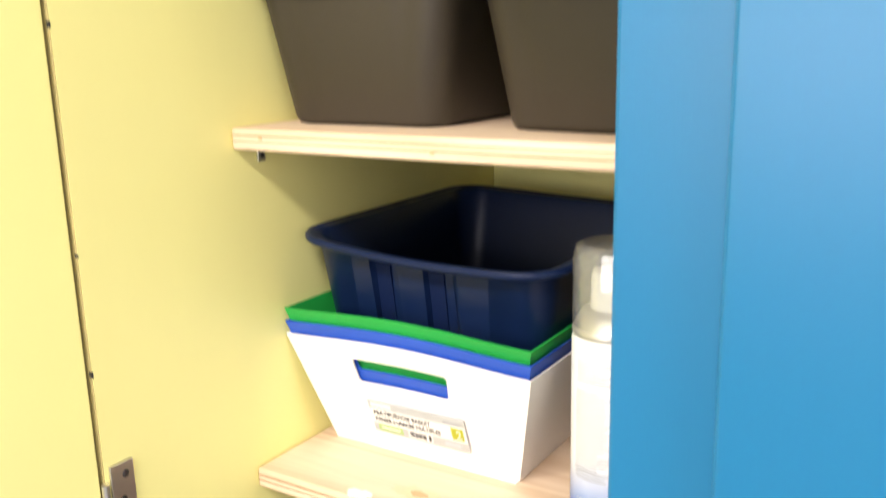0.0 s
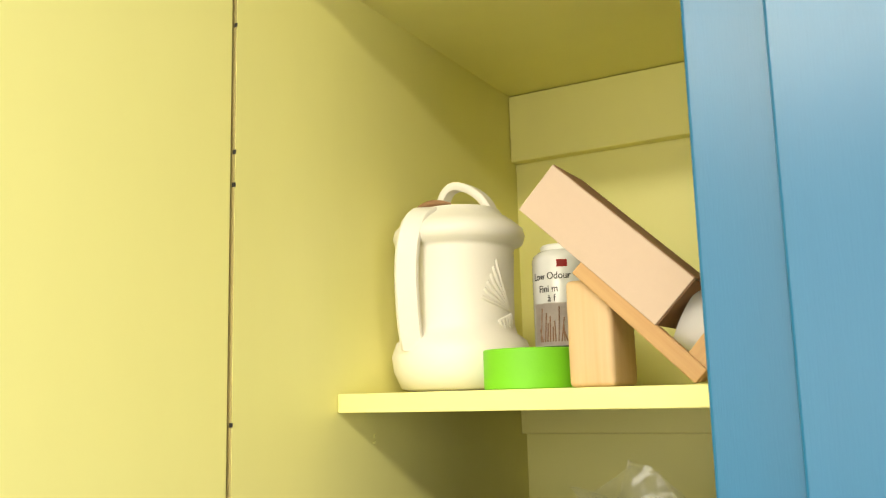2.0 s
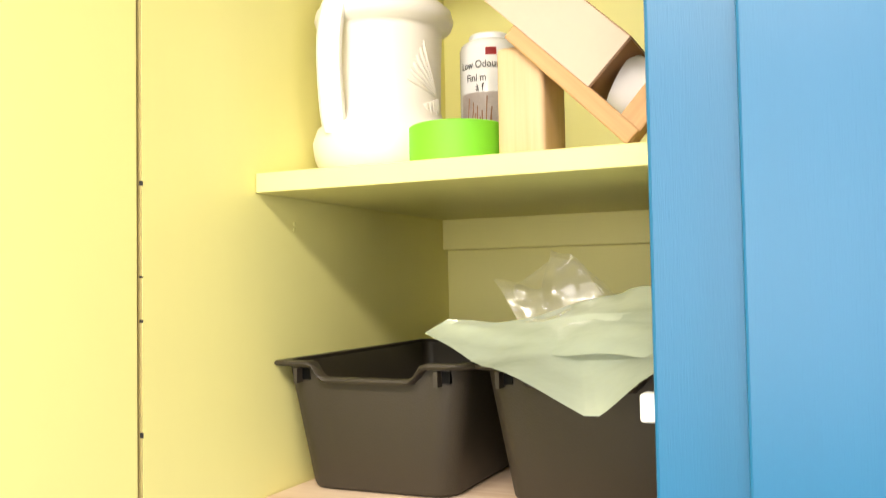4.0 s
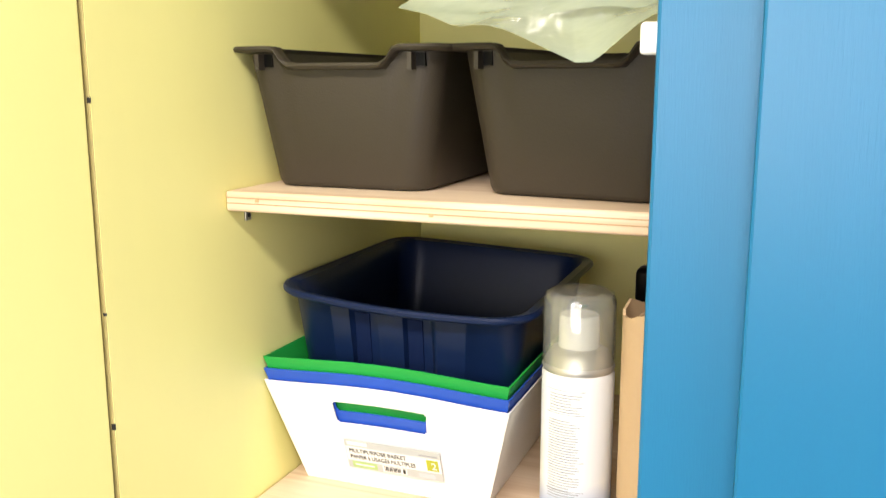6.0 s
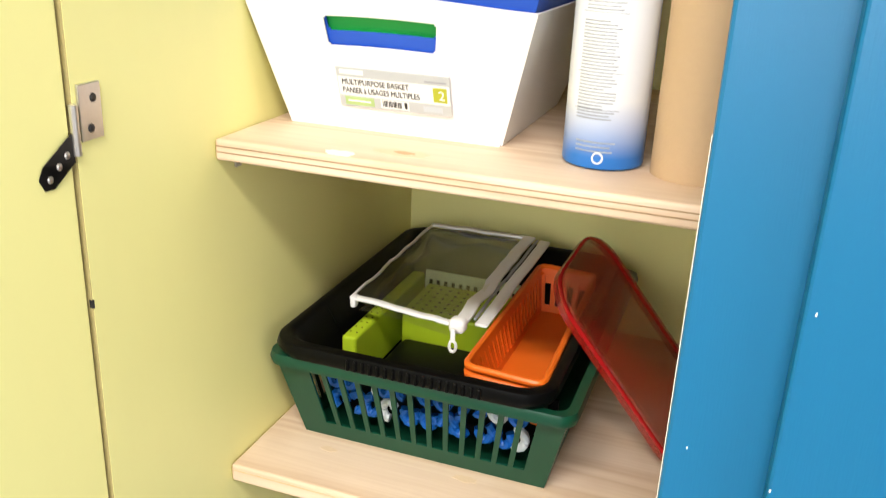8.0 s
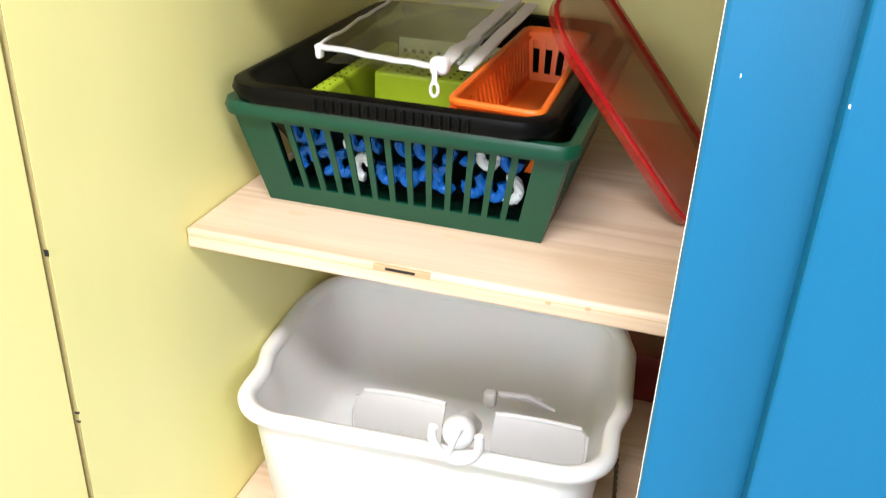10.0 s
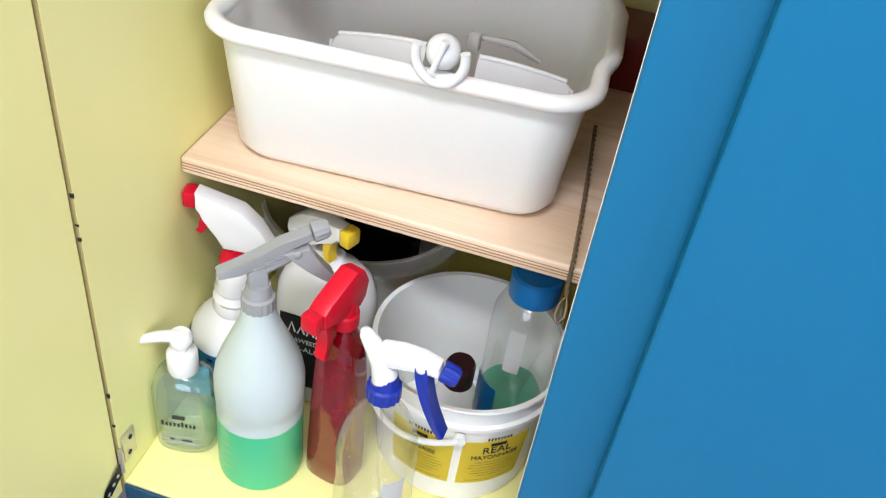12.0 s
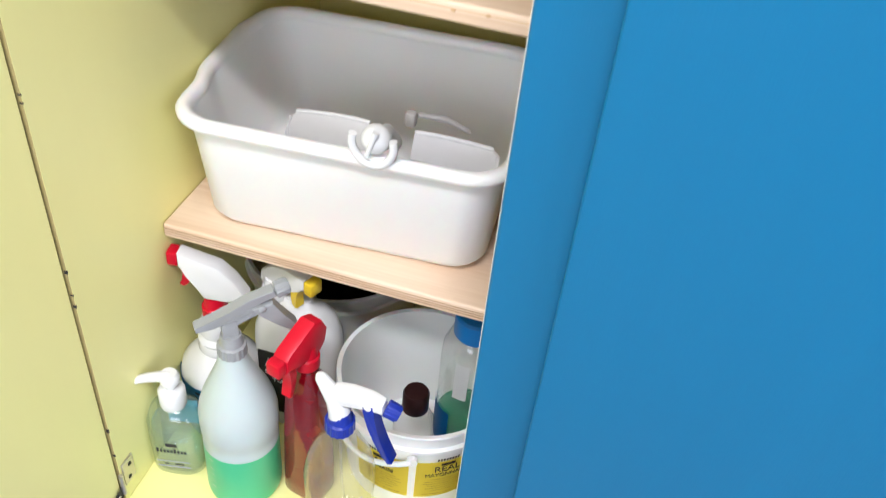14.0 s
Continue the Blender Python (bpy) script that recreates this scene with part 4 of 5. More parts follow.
roll = thing("paper_roll", pose(0.3805, 0.236, Z), "brown kraft paper tube with a torn top", "paper roll")
n = 44
bm = bmesh.new()
rr = random.Random(8)
tops = [0.214 + 0.004 * math.sin(3 * 2 * math.pi * i / n) + rr.uniform(-0.002, 0.002) for i in range(n)]
loops = []
for r, f in ((0.033, 0), (0.033, 1), (0.0305, 1), (0.0305, 0)):
    loops.append([bm.verts.new((r * math.cos(2 * math.pi * i / n), r * math.sin(2 * math.pi * i / n), tops[i] if f else 0.0)) for i in range(n)])
for a, b in zip(loops, loops[1:] + loops[:1]):
    bridge(bm, a, b)
part("tube", bm, KRAFT, roll, smooth=True, angle=50)
part("inner_tube", lathe([(0.019, 0.0), (0.019, 0.209), (0.0165, 0.209), (0.0165, 0.0), (0.019, 0.0)], 28, caps=False), KRAFT, roll, smooth=True)
blackthing = thing("hand_tool", pose(0.395, 0.330, Z), "black plastic tool standing behind the paper roll", "tool")
part("shaft", lathe([(0.02, 0), (0.02, 0.18), (0.016, 0.2)], 20), BLACK_PLASTIC, blackthing, smooth=True)
part("grip", slab(-0.052, 0.04, -0.012, 0.012, 0.196, 0.232, bevel=0.006, seg=3), BLACK_PLASTIC, blackthing, smooth=True)

# ---- lower plywood shelf: green basket, black tray and its contents, red lid ----
Z = 0.7492
GX, GY = 0.004, -0.020
gb = thing("slotted_green_basket", pose(GX, GY, Z), "dark green plastic basket with upright slots", "basket")
b = (0.034, 0.284, 0.257, 0.560)
t = (0.015, 0.305, 0.232, 0.592)
H = 0.093
B = [(b[0], b[2], 0), (b[1], b[2], 0), (b[1], b[3], 0), (b[0], b[3], 0)]
T = [(t[0], t[2], H), (t[1], t[2], H), (t[1], t[3], H), (t[0], t[3], H)]
for k, nm in enumerate(("front_wall", "side_wall", "back_wall", "side_wall")):
    m = 13
    us = [0, 0.07]
    for i in range(m):
        s = 0.113 + 0.816 * i / m
        us += [s, s + 0.0435]
    us = us[:1] + us[2:] + [1]
    bm = bmesh.new()
    holed_panel(bm, B[k], B[(k + 1) % 4], T[(k + 1) % 4], T[k], us, [0, 0.19, 0.87, 1], lambda i, j: j == 1 and i % 2 == 1, -0.0022)
    part(nm, bm, DARK_GREEN, gb, "wall with a row of upright slots" if k == 0 else "")
part("base", slab(b[0], b[1], b[2], b[3], 0.0, 0.0025), DARK_GREEN, gb)
bm = bmesh.new()
loops = []
cx, cy = (t[0] + t[1]) / 2, (t[2] + t[3]) / 2
W, D = t[1] - t[0], t[3] - t[2]
for w, d, r, z in ((W - 0.006, D - 0.006, 0.012, H - 0.004), (W + 0.012, D + 0.014, 0.016, H - 0.006), (W + 0.016, D + 0.018, 0.018, H), (W + 0.012, D + 0.014, 0.016, H + 0.006), (W - 0.006, D - 0.006, 0.012, H + 0.005)):
    loops.append([bm.verts.new((cx + x, cy + y, z)) for x, y in round_rect(w, d, r, 6, 8)])
for a, c in zip(loops, loops[1:] + loops[:1]):
    bridge(bm, a, c)
part("rim", bm, DARK_GREEN, gb, smooth=True, angle=45)

inner = thing("blue_rack", pose(GX, GY, Z + 0.003), "bright blue perforated plastic pieces inside a green basket", "rack")
for row, (z0, z1) in enumerate(((0.026, 0.048), (0.056, 0.080))):
    for i in range(11):
        x = 0.066 + i * 0.0190 + rnd.uniform(-0.003, 0.003)
        turn = rnd.uniform(0, 6.28)
        part("clip", tube([(x + 0.0068 * math.cos(a), 0.276 - 0.27 * (z0 + z1) / 2 + 0.001 * (i % 3), (z0 + z1) / 2 + 0.0095 * math.sin(a)) for a in [turn + 4.4 * q / 10 for q in range(11)]], 0.0046, 7),
             BRIGHT_BLUE if (i + row) % 7 != 3 else PALE_BLUE_WHITE, inner, smooth=True)
# black sheet added so that the inside seems shaded through the slots
part("shade_sheet", slab(0.040, 0.280, 0.312, 0.316, 0.0, 0.06), BLACK_PLASTIC, inner)

bt = thing("black_tray", pose(0.156, 0.386, Z + 0.020), "black plastic tray sitting in a green basket", "tray")


def sloped(x, y, z, k):
    """The front wall leans in towards the base."""
    return x, y + 0.030 * max(0.0, 1 - z / 0.078) if y < -0.05 else y, z


part("tray", tray([(0.212, 0.262, 0.015, 0.0), (0.222, 0.270, 0.018, 0.003), (0.255, 0.348, 0.024, 0.078), (0.272, 0.368, 0.030, 0.080), (0.280, 0.376, 0.032, 0.088), (0.276, 0.372, 0.031, 0.095),
                   (0.262, 0.356, 0.027, 0.097), (0.250, 0.342, 0.024, 0.093), (0.218, 0.266, 0.018, 0.006), (0.20, 0.25, 0.015, 0.005)], sloped, n=8, side=10), BLACK_PLASTIC, bt, smooth=True, angle=50)
for i in range(18):
    x = -0.055 + i * 0.0075
    part("grip_rib", slab(x, x + 0.0035, -0.1895, -0.185, 0.082, 0.093, bevel=0.001, seg=1), BLACK_PLASTIC, bt)

lime = thing("lime_tray", pose(GX, GY, 0.778), "lime green perforated plastic tray in a black tray", "tray")
for x0, x1, y0, y1, zt in ((0.050, 0.066, 0.305, 0.505, 0.060), (0.192, 0.205, 0.300, 0.505, 0.060), (0.080, 0.192, 0.395, 0.480, 0.058)):
    us = [i / 16 for i in range(17)]
    part("wall", slab(x0, x1, y0, y1, 0.0, zt, bevel=0.003), LIME, lime)
bm = bmesh.new()
for i in range(9):
    for j in range(6):
        x, y = 0.09 + i * 0.011, 0.405 + j * 0.012
        lathe([(0.0016, 0.0581), (0.0016, 0.0586)], 8, bm, (x, y))
for j in range(9):
    for i in range(2):
        lathe([(0.0010, 0.0601), (0.0010, 0.0606)], 8, bm, (0.0545 + i * 0.007, 0.318 + j * 0.013))
part("drain_holes", bm, BLACK_GAP, lime)
bm = bmesh.new()
holed_panel(bm, (0.072, 0.49, 0.040), (0.190, 0.49, 0.040), (0.190, 0.492, 0.070), (0.072, 0.492, 0.070), [i / 25 for i in range(26)], [0, 0.3, 0.62, 1], lambda i, j: j == 1 and i % 2 == 1, 0.002)
part("comb", bm, material("pale_lime_plastic", (0.62, 0.68, 0.42), 0.4), lime, "pale slotted comb")
mesh_pad = thing("mesh_pouch", pose(GX, GY, 0.778), "black mesh pouch lying in a tray", "pouch")
part("pouch", slab(0.084, 0.188, 0.29, 0.39, 0.0, 0.03, bevel=0.01, seg=3), BLACK_PLASTIC, mesh_pad, smooth=True)

# clear pouch with white piping
pouch = thing("clear_pouch", pose(GX, GY, 0), "clear vinyl zip pouch with white piping on trays", "pouch")
FL, BL, BR, FR = Vector((0.052, 0.328, 0.874)), Vector((0.056, 0.551, 0.884)), Vector((0.180, 0.556, 0.884)), Vector((0.173, 0.313, 0.872))
film("film", [FL, FL.lerp(FR, 0.5) + Vector((0, 0, -0.006)), FR], [BL, BL.lerp(BR, 0.5) + Vector((0, 0, -0.004)), BR], VINYL, pouch, rows=18, cols=14, crumple=0.003, seed=3, freq=22)
film("film", [FL + Vector((0.006, 0, -0.014)), FR + Vector((0, 0, -0.012))], [BL + Vector((0, 0, -0.012)), BR + Vector((0, 0, -0.012))], VINYL, pouch, rows=14, cols=10, crumple=0.004, seed=8, freq=22)


def wobble(a, b, n=14, k=0.002, s=0):
    return [a.lerp(b, i / n) + noise.noise_vector(a.lerp(b, i / n) * 40 + Vector((s, 0, 0))) * k for i in range(n + 1)]


strap(wobble(FL, FR, s=1), 0.0045, 0.0018, PIPING, pouch, "front_piping", radians(85))
strap(wobble(BL, BR, s=2), 0.0042, 0.0016, PIPING, pouch, "back_piping", radians(85))
part("side_piping", tube(wobble(FL, BL, s=3), 0.0017, 7), PIPING, pouch, smooth=True)
strap(wobble(FR, BR, k=0.003, s=4), 0.0070, 0.0018, PIPING, pouch, "zip_band", 0.0)
strap(wobble(FR + Vector((0.020, 0.012, -0.002)), BR + Vector((0.020, 0.0, -0.002)), s=5), 0.0064, 0.0018, PIPING, pouch, "zip_band", 0.0)
part("zip_teeth", tube(wobble(FR + Vector((0.0105, 0.02, -0.001)), BR + Vector((0.0105, 0.0, -0.001)), s=6), 0.0018, 6), GREY_PLASTIC, pouch, "grey zip teeth", smooth=True)
part("corner_knot", slab(0.167, 0.184, 0.298, 0.314, 0.868, 0.883, bevel=0.005, seg=3), PIPING, pouch, smooth=True)
part("corner_fold", slab(0.051, 0.058, 0.321, 0.331, 0.863, 0.877, bevel=0.003, seg=2), PIPING, pouch, smooth=True)
part("zip_pull", tube([(0.175 + 0.0035 * math.cos(a), 0.293, 0.858 + 0.006 * math.sin(a)) for a in [2 * math.pi * q / 14 for q in range(14)]], 0.0016, 6, closed=True), PIPING, pouch, smooth=True)
part("zip_tab", slab(0.1725, 0.1775, 0.2915, 0.2940, 0.862, 0.876, bevel=0.001), PIPING, pouch)

def orange_basket(z, holes, label):
    ob = thing("orange_basket", pose(GX - 0.004, GY - 0.011, z), label, "basket", "stacked orange baskets")
    B = [(0.214, 0.292, 0), (0.272, 0.286, 0), (0.268, 0.515, 0), (0.216, 0.520, 0)]
    T = [(0.205, 0.262, 0.052), (0.281, 0.255, 0.052), (0.275, 0.530, 0.052), (0.208, 0.536, 0.052)]
    for k, (nm, m) in enumerate((("front_wall", 0), ("side_wall", 19), ("back_wall", 4), ("side_wall", 19))):
        bm = bmesh.new()
        us = [0, 1] if not m else [0, 0.05] + [0.05 + 0.9 * (i + f) / m for i in range(m) for f in (0.25, 0.8)] + [1]
        if m:
            us = [0] + us[2:]
        holed_panel(bm, B[k], B[(k + 1) % 4], T[(k + 1) % 4], T[k], us, [0, 0.18, 0.80, 1], lambda i, j, m=m: bool(m) and j == 1 and i % 2 == 1, -0.0016)
        part(nm, bm, ORANGE, ob)
    part("base", slab(0.2145, 0.2705, 0.291, 0.517, 0.0002, 0.002), ORANGE, ob)
    ring = [Vector(T[0]), Vector(T[1]), Vector(T[2]), Vector(T[3])]
    pts = []
    for k in range(4):
        p, q, r = ring[k - 1], ring[k], ring[(k + 1) % 4]
        a, c = q + (p - q).normalized() * 0.012, q + (r - q).normalized() * 0.012
        pts += arc(a, q, c, 5)
    part("rim", tube(pts, 0.0032, 8, closed=True), ORANGE, ob, smooth=True)
    return ob


orange_basket(0.803, True, "orange slotted plastic basket under its twin")
orange_basket(0.812, True, "narrow orange slotted plastic basket in a black tray")

P0, P1 = Vector((0.264, 0.3105, 0.923)), Vector((0.410, 0.3195, 0.742))
ax = (P1 - P0).normalized()
wv = Vector((0.13, 1.0, 0.03))
az = ax.cross(wv).normalized()
if az.z < 0:
    az = -az
ay = az.cross(ax)
LID = Matrix((ax, ay, az)).transposed().to_4x4()
LL, LW = (P1 - P0).length, 0.150
LID.translation = Vector((GX, GY + 0.004, 0.006)) + P0 + ax * LL / 2 + ay * (LW / 2)
# a loose lid; only its category says tray
lid = thing("red_lid", LID, "translucent red plastic lid leaning on a basket", "tray")
part("panel", tray([(LL - 0.024, LW - 0.024, 0.030, -0.0045), (LL - 0.016, LW - 0.016, 0.033, -0.005), (LL - 0.008, LW - 0.008, 0.036, -0.004), (LL, LW, 0.040, -0.012), (LL + 0.002, LW + 0.002, 0.041, -0.010), (LL - 0.002, LW - 0.002, 0.039, 0.001),
                    (LL - 0.012, LW - 0.012, 0.034, 0.0), (LL - 0.020, LW - 0.020, 0.031, -0.0022), (LL - 0.03, LW - 0.03, 0.028, -0.0022)], None, n=10, side=6), RED_CLEAR, lid, smooth=True, angle=50)
part("rim", tube([(x, y, -0.004) for x, y in round_rect(LL - 0.001, LW - 0.001, 0.039, 10, 6)], 0.0022, 8, closed=True), RED_RIM, lid, "rounded red rim", smooth=True)

# ---- lowest plywood shelf: white tub with a mop head, cord ----
Z = 0.4197
wt = thing("white_dish_tub", pose(0.1910, 0.307, Z, 0, 0, 4.0), "white plastic dish tub with scalloped side grips", "tub")


def tub_shape(x, y, z, k):
    if abs(x) > 0.13 and z > 0.09:
        s = min(1.0, max(0.0, (0.108 - y) / 0.045)) * min(1.0, max(0.0, (y + 0.070) / 0.045))
        x += math.copysign(0.0085 * s * s * (3 - 2 * s) * min(1, (z - 0.09) / 0.04), x)
    return x, y, z


part("body", tray([(0.288, 0.204, 0.030, 0.0), (0.310, 0.226, 0.038, 0.004), (0.319, 0.240, 0.038, 0.014), (0.338, 0.266, 0.039, 0.134), (0.330, 0.258, 0.037, 0.136),
                   (0.310, 0.227, 0.040, 0.014), (0.29, 0.209, 0.034, 0.006), (0.26, 0.19, 0.03, 0.004)], tub_shape, n=10, side=40), WHITE_TUB, wt, smooth=True, angle=60)
bm = bmesh.new()
loops = []
for w, d, r, z in ((0.336, 0.264, 0.038, 0.132), (0.352, 0.280, 0.044, 0.133), (0.363, 0.291, 0.050, 0.138), (0.364, 0.292, 0.050, 0.143), (0.358, 0.286, 0.048, 0.1475), (0.346, 0.274, 0.044, 0.1495), (0.334, 0.262, 0.038, 0.146), (0.330, 0.258, 0.036, 0.136)):
    loops.append([bm.verts.new(tub_shape(x, y, z, 0)) for x, y in round_rect(w, d, r, 10, 40)])
for la, lb in zip(loops, loops[1:] + loops[:1]):
    bridge(bm, la, lb)
part("rim", bm, WHITE_TUB, wt, "thick rolled white rim with side grips", smooth=True, angle=60)

mop = thing("flat_mop_head", pose(0.236, 0.200, 0.500), "grey folding flat mop head lying in a white tub", "mop")
MOP_GREY = material("mop_plate_grey", (0.66, 0.65, 0.645), 0.45, spread=0.04, scale=20)
DULL = material("dull_grey", (0.36, 0.34, 0.32), 0.6, spread=0.2, scale=60)


def wing(x0, x1, z0, z1, y0, y1, label):
    """A bowed plate standing on edge, drooping and thinning to its outer end."""
    bm = bmesh.new()
    rows = []
    for i in range(19):
        t = i / 18
        x = x0 + (x1 - x0) * t
        z = z0 + (z1 - z0) * t ** 1.4
        y = y0 + (y1 - y0) * t
        e = max(0.0, (t - 0.90) / 0.10) ** 2
        rows.append([bm.verts.new((x, y + a, z + b)) for a, b in ((0, -0.006 * e), (-0.008, -0.018), (-0.012, -0.050 + 0.012 * e), (-0.009, -0.050 + 0.012 * e), (-0.005, -0.018), (0.004, -0.006 * e))])
    for a, b in zip(rows, rows[1:]):
        bridge(bm, a, b)
    bm.faces.new(rows[0])
    bm.faces.new(rows[-1])
    ob = part("leaf", bm, MOP_GREY, mop, label, smooth=True, angle=35)
    part("edge_strip", tube([(x0 + (x1 - x0) * t, y0 + (y1 - y0) * t + 0.002, z0 + (z1 - z0) * t ** 1.4 + 0.001) for t in [q / 14 for q in range(14)]], 0.0026, 8), WHITE_GLOSS, mop, "pale rounded upper edge", smooth=True)
    part("end_cap", tube([(x1, y1 - 0.001, z1 - 0.004), (x1 + 0.002 * (1 if x1 > x0 else -1), y1 - 0.008, z1 - 0.018), (x1, y1 - 0.012, z1 - 0.044)], 0.0022, 8), MOP_GREY, mop, smooth=True)
    return ob


wing(-0.030, -0.132, 0.043, 0.020, 0.058, 0.080, "thin grey bowed plate")
wing(0.020, 0.108, 0.043, 0.024, 0.060, 0.090, "thin grey bowed plate")
part("clip_strip", tube([(0.016, 0.082, 0.054), (0.046, 0.092, 0.050), (0.072, 0.098, 0.036)], [0.003, 0.0042, 0.0025], 8), DULL, mop, "dull grey clip strip", smooth=True)
part("clip", slab(0.004, 0.017, 0.070, 0.082, 0.042, 0.060, bevel=0.004), DULL, mop, "dull grey clip", smooth=True)
bm = bmesh.new()
c = bmesh.ops.create_uvsphere(bm, u_segments=24, v_segments=14, radius=0.0150)
bm.transform(Matrix.Translation((0.007, -0.026, 0.086)))
part("ball_joint", bm, GREY_PLATE, mop, smooth=True)
part("stem", tube([(0.007, -0.022, 0.084), (0.004, 0.014, 0.070), (0.000, 0.050, 0.034)], [0.010, 0.008, 0.010], 12), GREY_PLATE, mop, smooth=True)
yo = [(0.007 + 0.0215 * math.cos(a), -0.036 - 0.001 * math.sin(a), 0.086 + 0.0250 * math.sin(a)) for a in [radians(162 + 216 * q / 22) for q in range(23)]]
part("yoke", tube(yo, 0.0043, 10), WHITE_GLOSS, mop, "white plastic yoke", smooth=True)
part("yoke_pin", tube([(0.003, -0.041, 0.074), (0.011, -0.040, 0.102)], [0.0026, 0.0034], 10), WHITE_GLOSS, mop, smooth=True)

crate = thing("red_box", pose(0.415, 0.545, Z), "dark red plastic box at the back of the shelf", "box")
part("body", tray([(0.120, 0.070, 0.008, 0.0), (0.124, 0.074, 0.010, 0.003), (0.132, 0.084, 0.010, 0.058), (0.126, 0.078, 0.008, 0.058), (0.118, 0.068, 0.008, 0.004), (0.10, 0.06, 0.006, 0.003)]), DARK_RED, crate, smooth=True)
part("lid", tray([(0.138, 0.090, 0.010, 0.0585), (0.140, 0.092, 0.011, 0.062), (0.138, 0.090, 0.011, 0.071), (0.120, 0.074, 0.008, 0.0725)]), DARK_RED, crate, smooth=True)

cord = thing("twisted_cord", pose(0, 0, 0), "thin twisted cord hanging over the shelf edge", "cord")
line = arc((0.372, 0.40, 0.426), (0.384, 0.265, 0.426), (0.391, 0.1505, 0.4265), 24) + arc((0.391, 0.1490, 0.420), (0.392, 0.1475, 0.400), (0.393, 0.147, 0.392), 8)
for ph in (0, math.pi):
    pts = [p + Vector((0.0013 * math.cos(i * 1.15 + ph), 0, 0.0013 * math.sin(i * 1.15 + ph) + 0.0005)) for i, p in enumerate([line[int(k / 3)].lerp(line[min(int(k / 3) + 1, len(line) - 1)], (k % 3) / 3) for k in range(3 * len(line) - 3)])]
    part("strand", tube(pts, 0.0014, 6), CORD, cord, smooth=True)
part("loop", tube([(0.393, 0.147, 0.393), (0.3885, 0.146, 0.380), (0.3875, 0.146, 0.366), (0.391, 0.146, 0.357), (0.3965, 0.147, 0.366), (0.396, 0.147, 0.380)], 0.0010, 6, closed=True), KRAFT, cord, smooth=True)

# ---- cupboard floor: bottles and buckets ----
Z = 0.1003


def trigger_head(parent, z, turn, body, nozzle, lever, collar, scale=1.0, ribs=True, style=0, at=(0, 0)):
    """A trigger sprayer: collar, body, nozzle and lever; the nozzle points along +x before the turn."""
    M = Matrix.Translation((at[0], at[1], z)) @ pose(0, 0, 0, 0, 0, turn) @ Matrix.Scale(scale, 4)

    def add(name, bm, mat, smooth=True, label="", angle=40):
        bm.transform(M)
        return part(name, bm, mat, parent, label, smooth=smooth, angle=angle)

    n = 64
    bm = bmesh.new()
    loops = []
    for zz, r, k in ((0, 0.0150, 1), (0.001, 0.0160, 1), (0.015, 0.0158, 1), (0.0165, 0.0135, 0), (0.030, 0.0115, 0)):
        loops.append([bm.verts.new(((r + (0.0008 if ribs and k and i % 4 > 1 else 0)) * math.cos(2 * math.pi * i / n), (r + (0.0008 if ribs and k and i % 4 > 1 else 0)) * math.sin(2 * math.pi * i / n), zz)) for i in range(n)])
    for a, b2 in zip(loops, loops[1:]):
        bridge(bm, a, b2)
    bm.faces.new(loops[0])
    bm.faces.new(loops[-1])
    add("collar", bm, collar, angle=30)
    if style == 0:    # long thin arm with a tail
        outline = [(-0.037, 0.0470), (-0.038, 0.0535), (-0.035, 0.0560), (-0.019, 0.0585), (0.000, 0.0675), (0.022, 0.0780), (0.049, 0.0855), (0.0520, 0.0760), (0.032, 0.0705), (0.012, 0.0615), (-0.002, 0.0520), (-0.018, 0.0475)]
        w = 0.0066
        add("piston", tube([(0.006, 0, 0.0470), (0.034, 0, 0.0580)], 0.0056, 16), body)
        add("neck", prism([(-0.009, 0.026), (-0.010, 0.048), (0.000, 0.056), (0.008, 0.050), (0.009, 0.026)], -0.0058, 0.0058, bevel=0.0015), body)
        for k in range(3):
            add("rib", prism([(-0.006 + 0.010 * k, 0.0535 + 0.0048 * k), (0.034, 0.0695 - 0.003 * (2 - k)), (0.034, 0.0680 - 0.003 * (2 - k)), (-0.005 + 0.010 * k, 0.0520 + 0.0048 * k)], -0.0074, 0.0074), body)
    elif style == 1:  # boxy hood
        outline = [(-0.022, 0.026), (-0.026, 0.044), (-0.018, 0.060), (-0.004, 0.066), (0.036, 0.050), (0.044, 0.044), (0.044, 0.026), (0.020, 0.024), (0.012, 0.018), (-0.014, 0.018)]
        w = 0.0108
    elif style == 3:  # tapered pistol head
        outline = [(0.056, 0.061), (0.056, 0.044), (0.046, 0.042), (0.026, 0.026), (0.012, 0.014), (-0.012, 0.014), (-0.017, 0.024), (-0.015, 0.037), (0.003, 0.053), (0.024, 0.061)]
        w = 0.0088
    elif style == 4:  # tall leaning hood
        outline = [(0.036, 0.098), (0.036, 0.078), (0.026, 0.069), (0.012, 0.048), (0.010, 0.032), (-0.020, 0.031), (-0.044, 0.041), (-0.030, 0.066), (-0.012, 0.084)]
        w = 0.0110
    else:             # slim neck with a short back lobe
        outline = [(-0.012, 0.058), (-0.006, 0.066), (0.014, 0.071), (0.034, 0.071), (0.050, 0.066), (0.052, 0.053), (0.044, 0.053), (0.030, 0.056), (0.016, 0.050), (0.004, 0.044), (-0.008, 0.046)]
        w = 0.0080
        add("neck", tube([(0, 0, 0.013), (-0.001, 0, 0.030), (-0.005, 0, 0.046), (-0.014, 0, 0.060), (-0.022, 0, 0.072), (-0.024, 0, 0.076)], [0.0128, 0.0122, 0.0112, 0.0090, 0.0068, 0.0040], 18), body, angle=60)
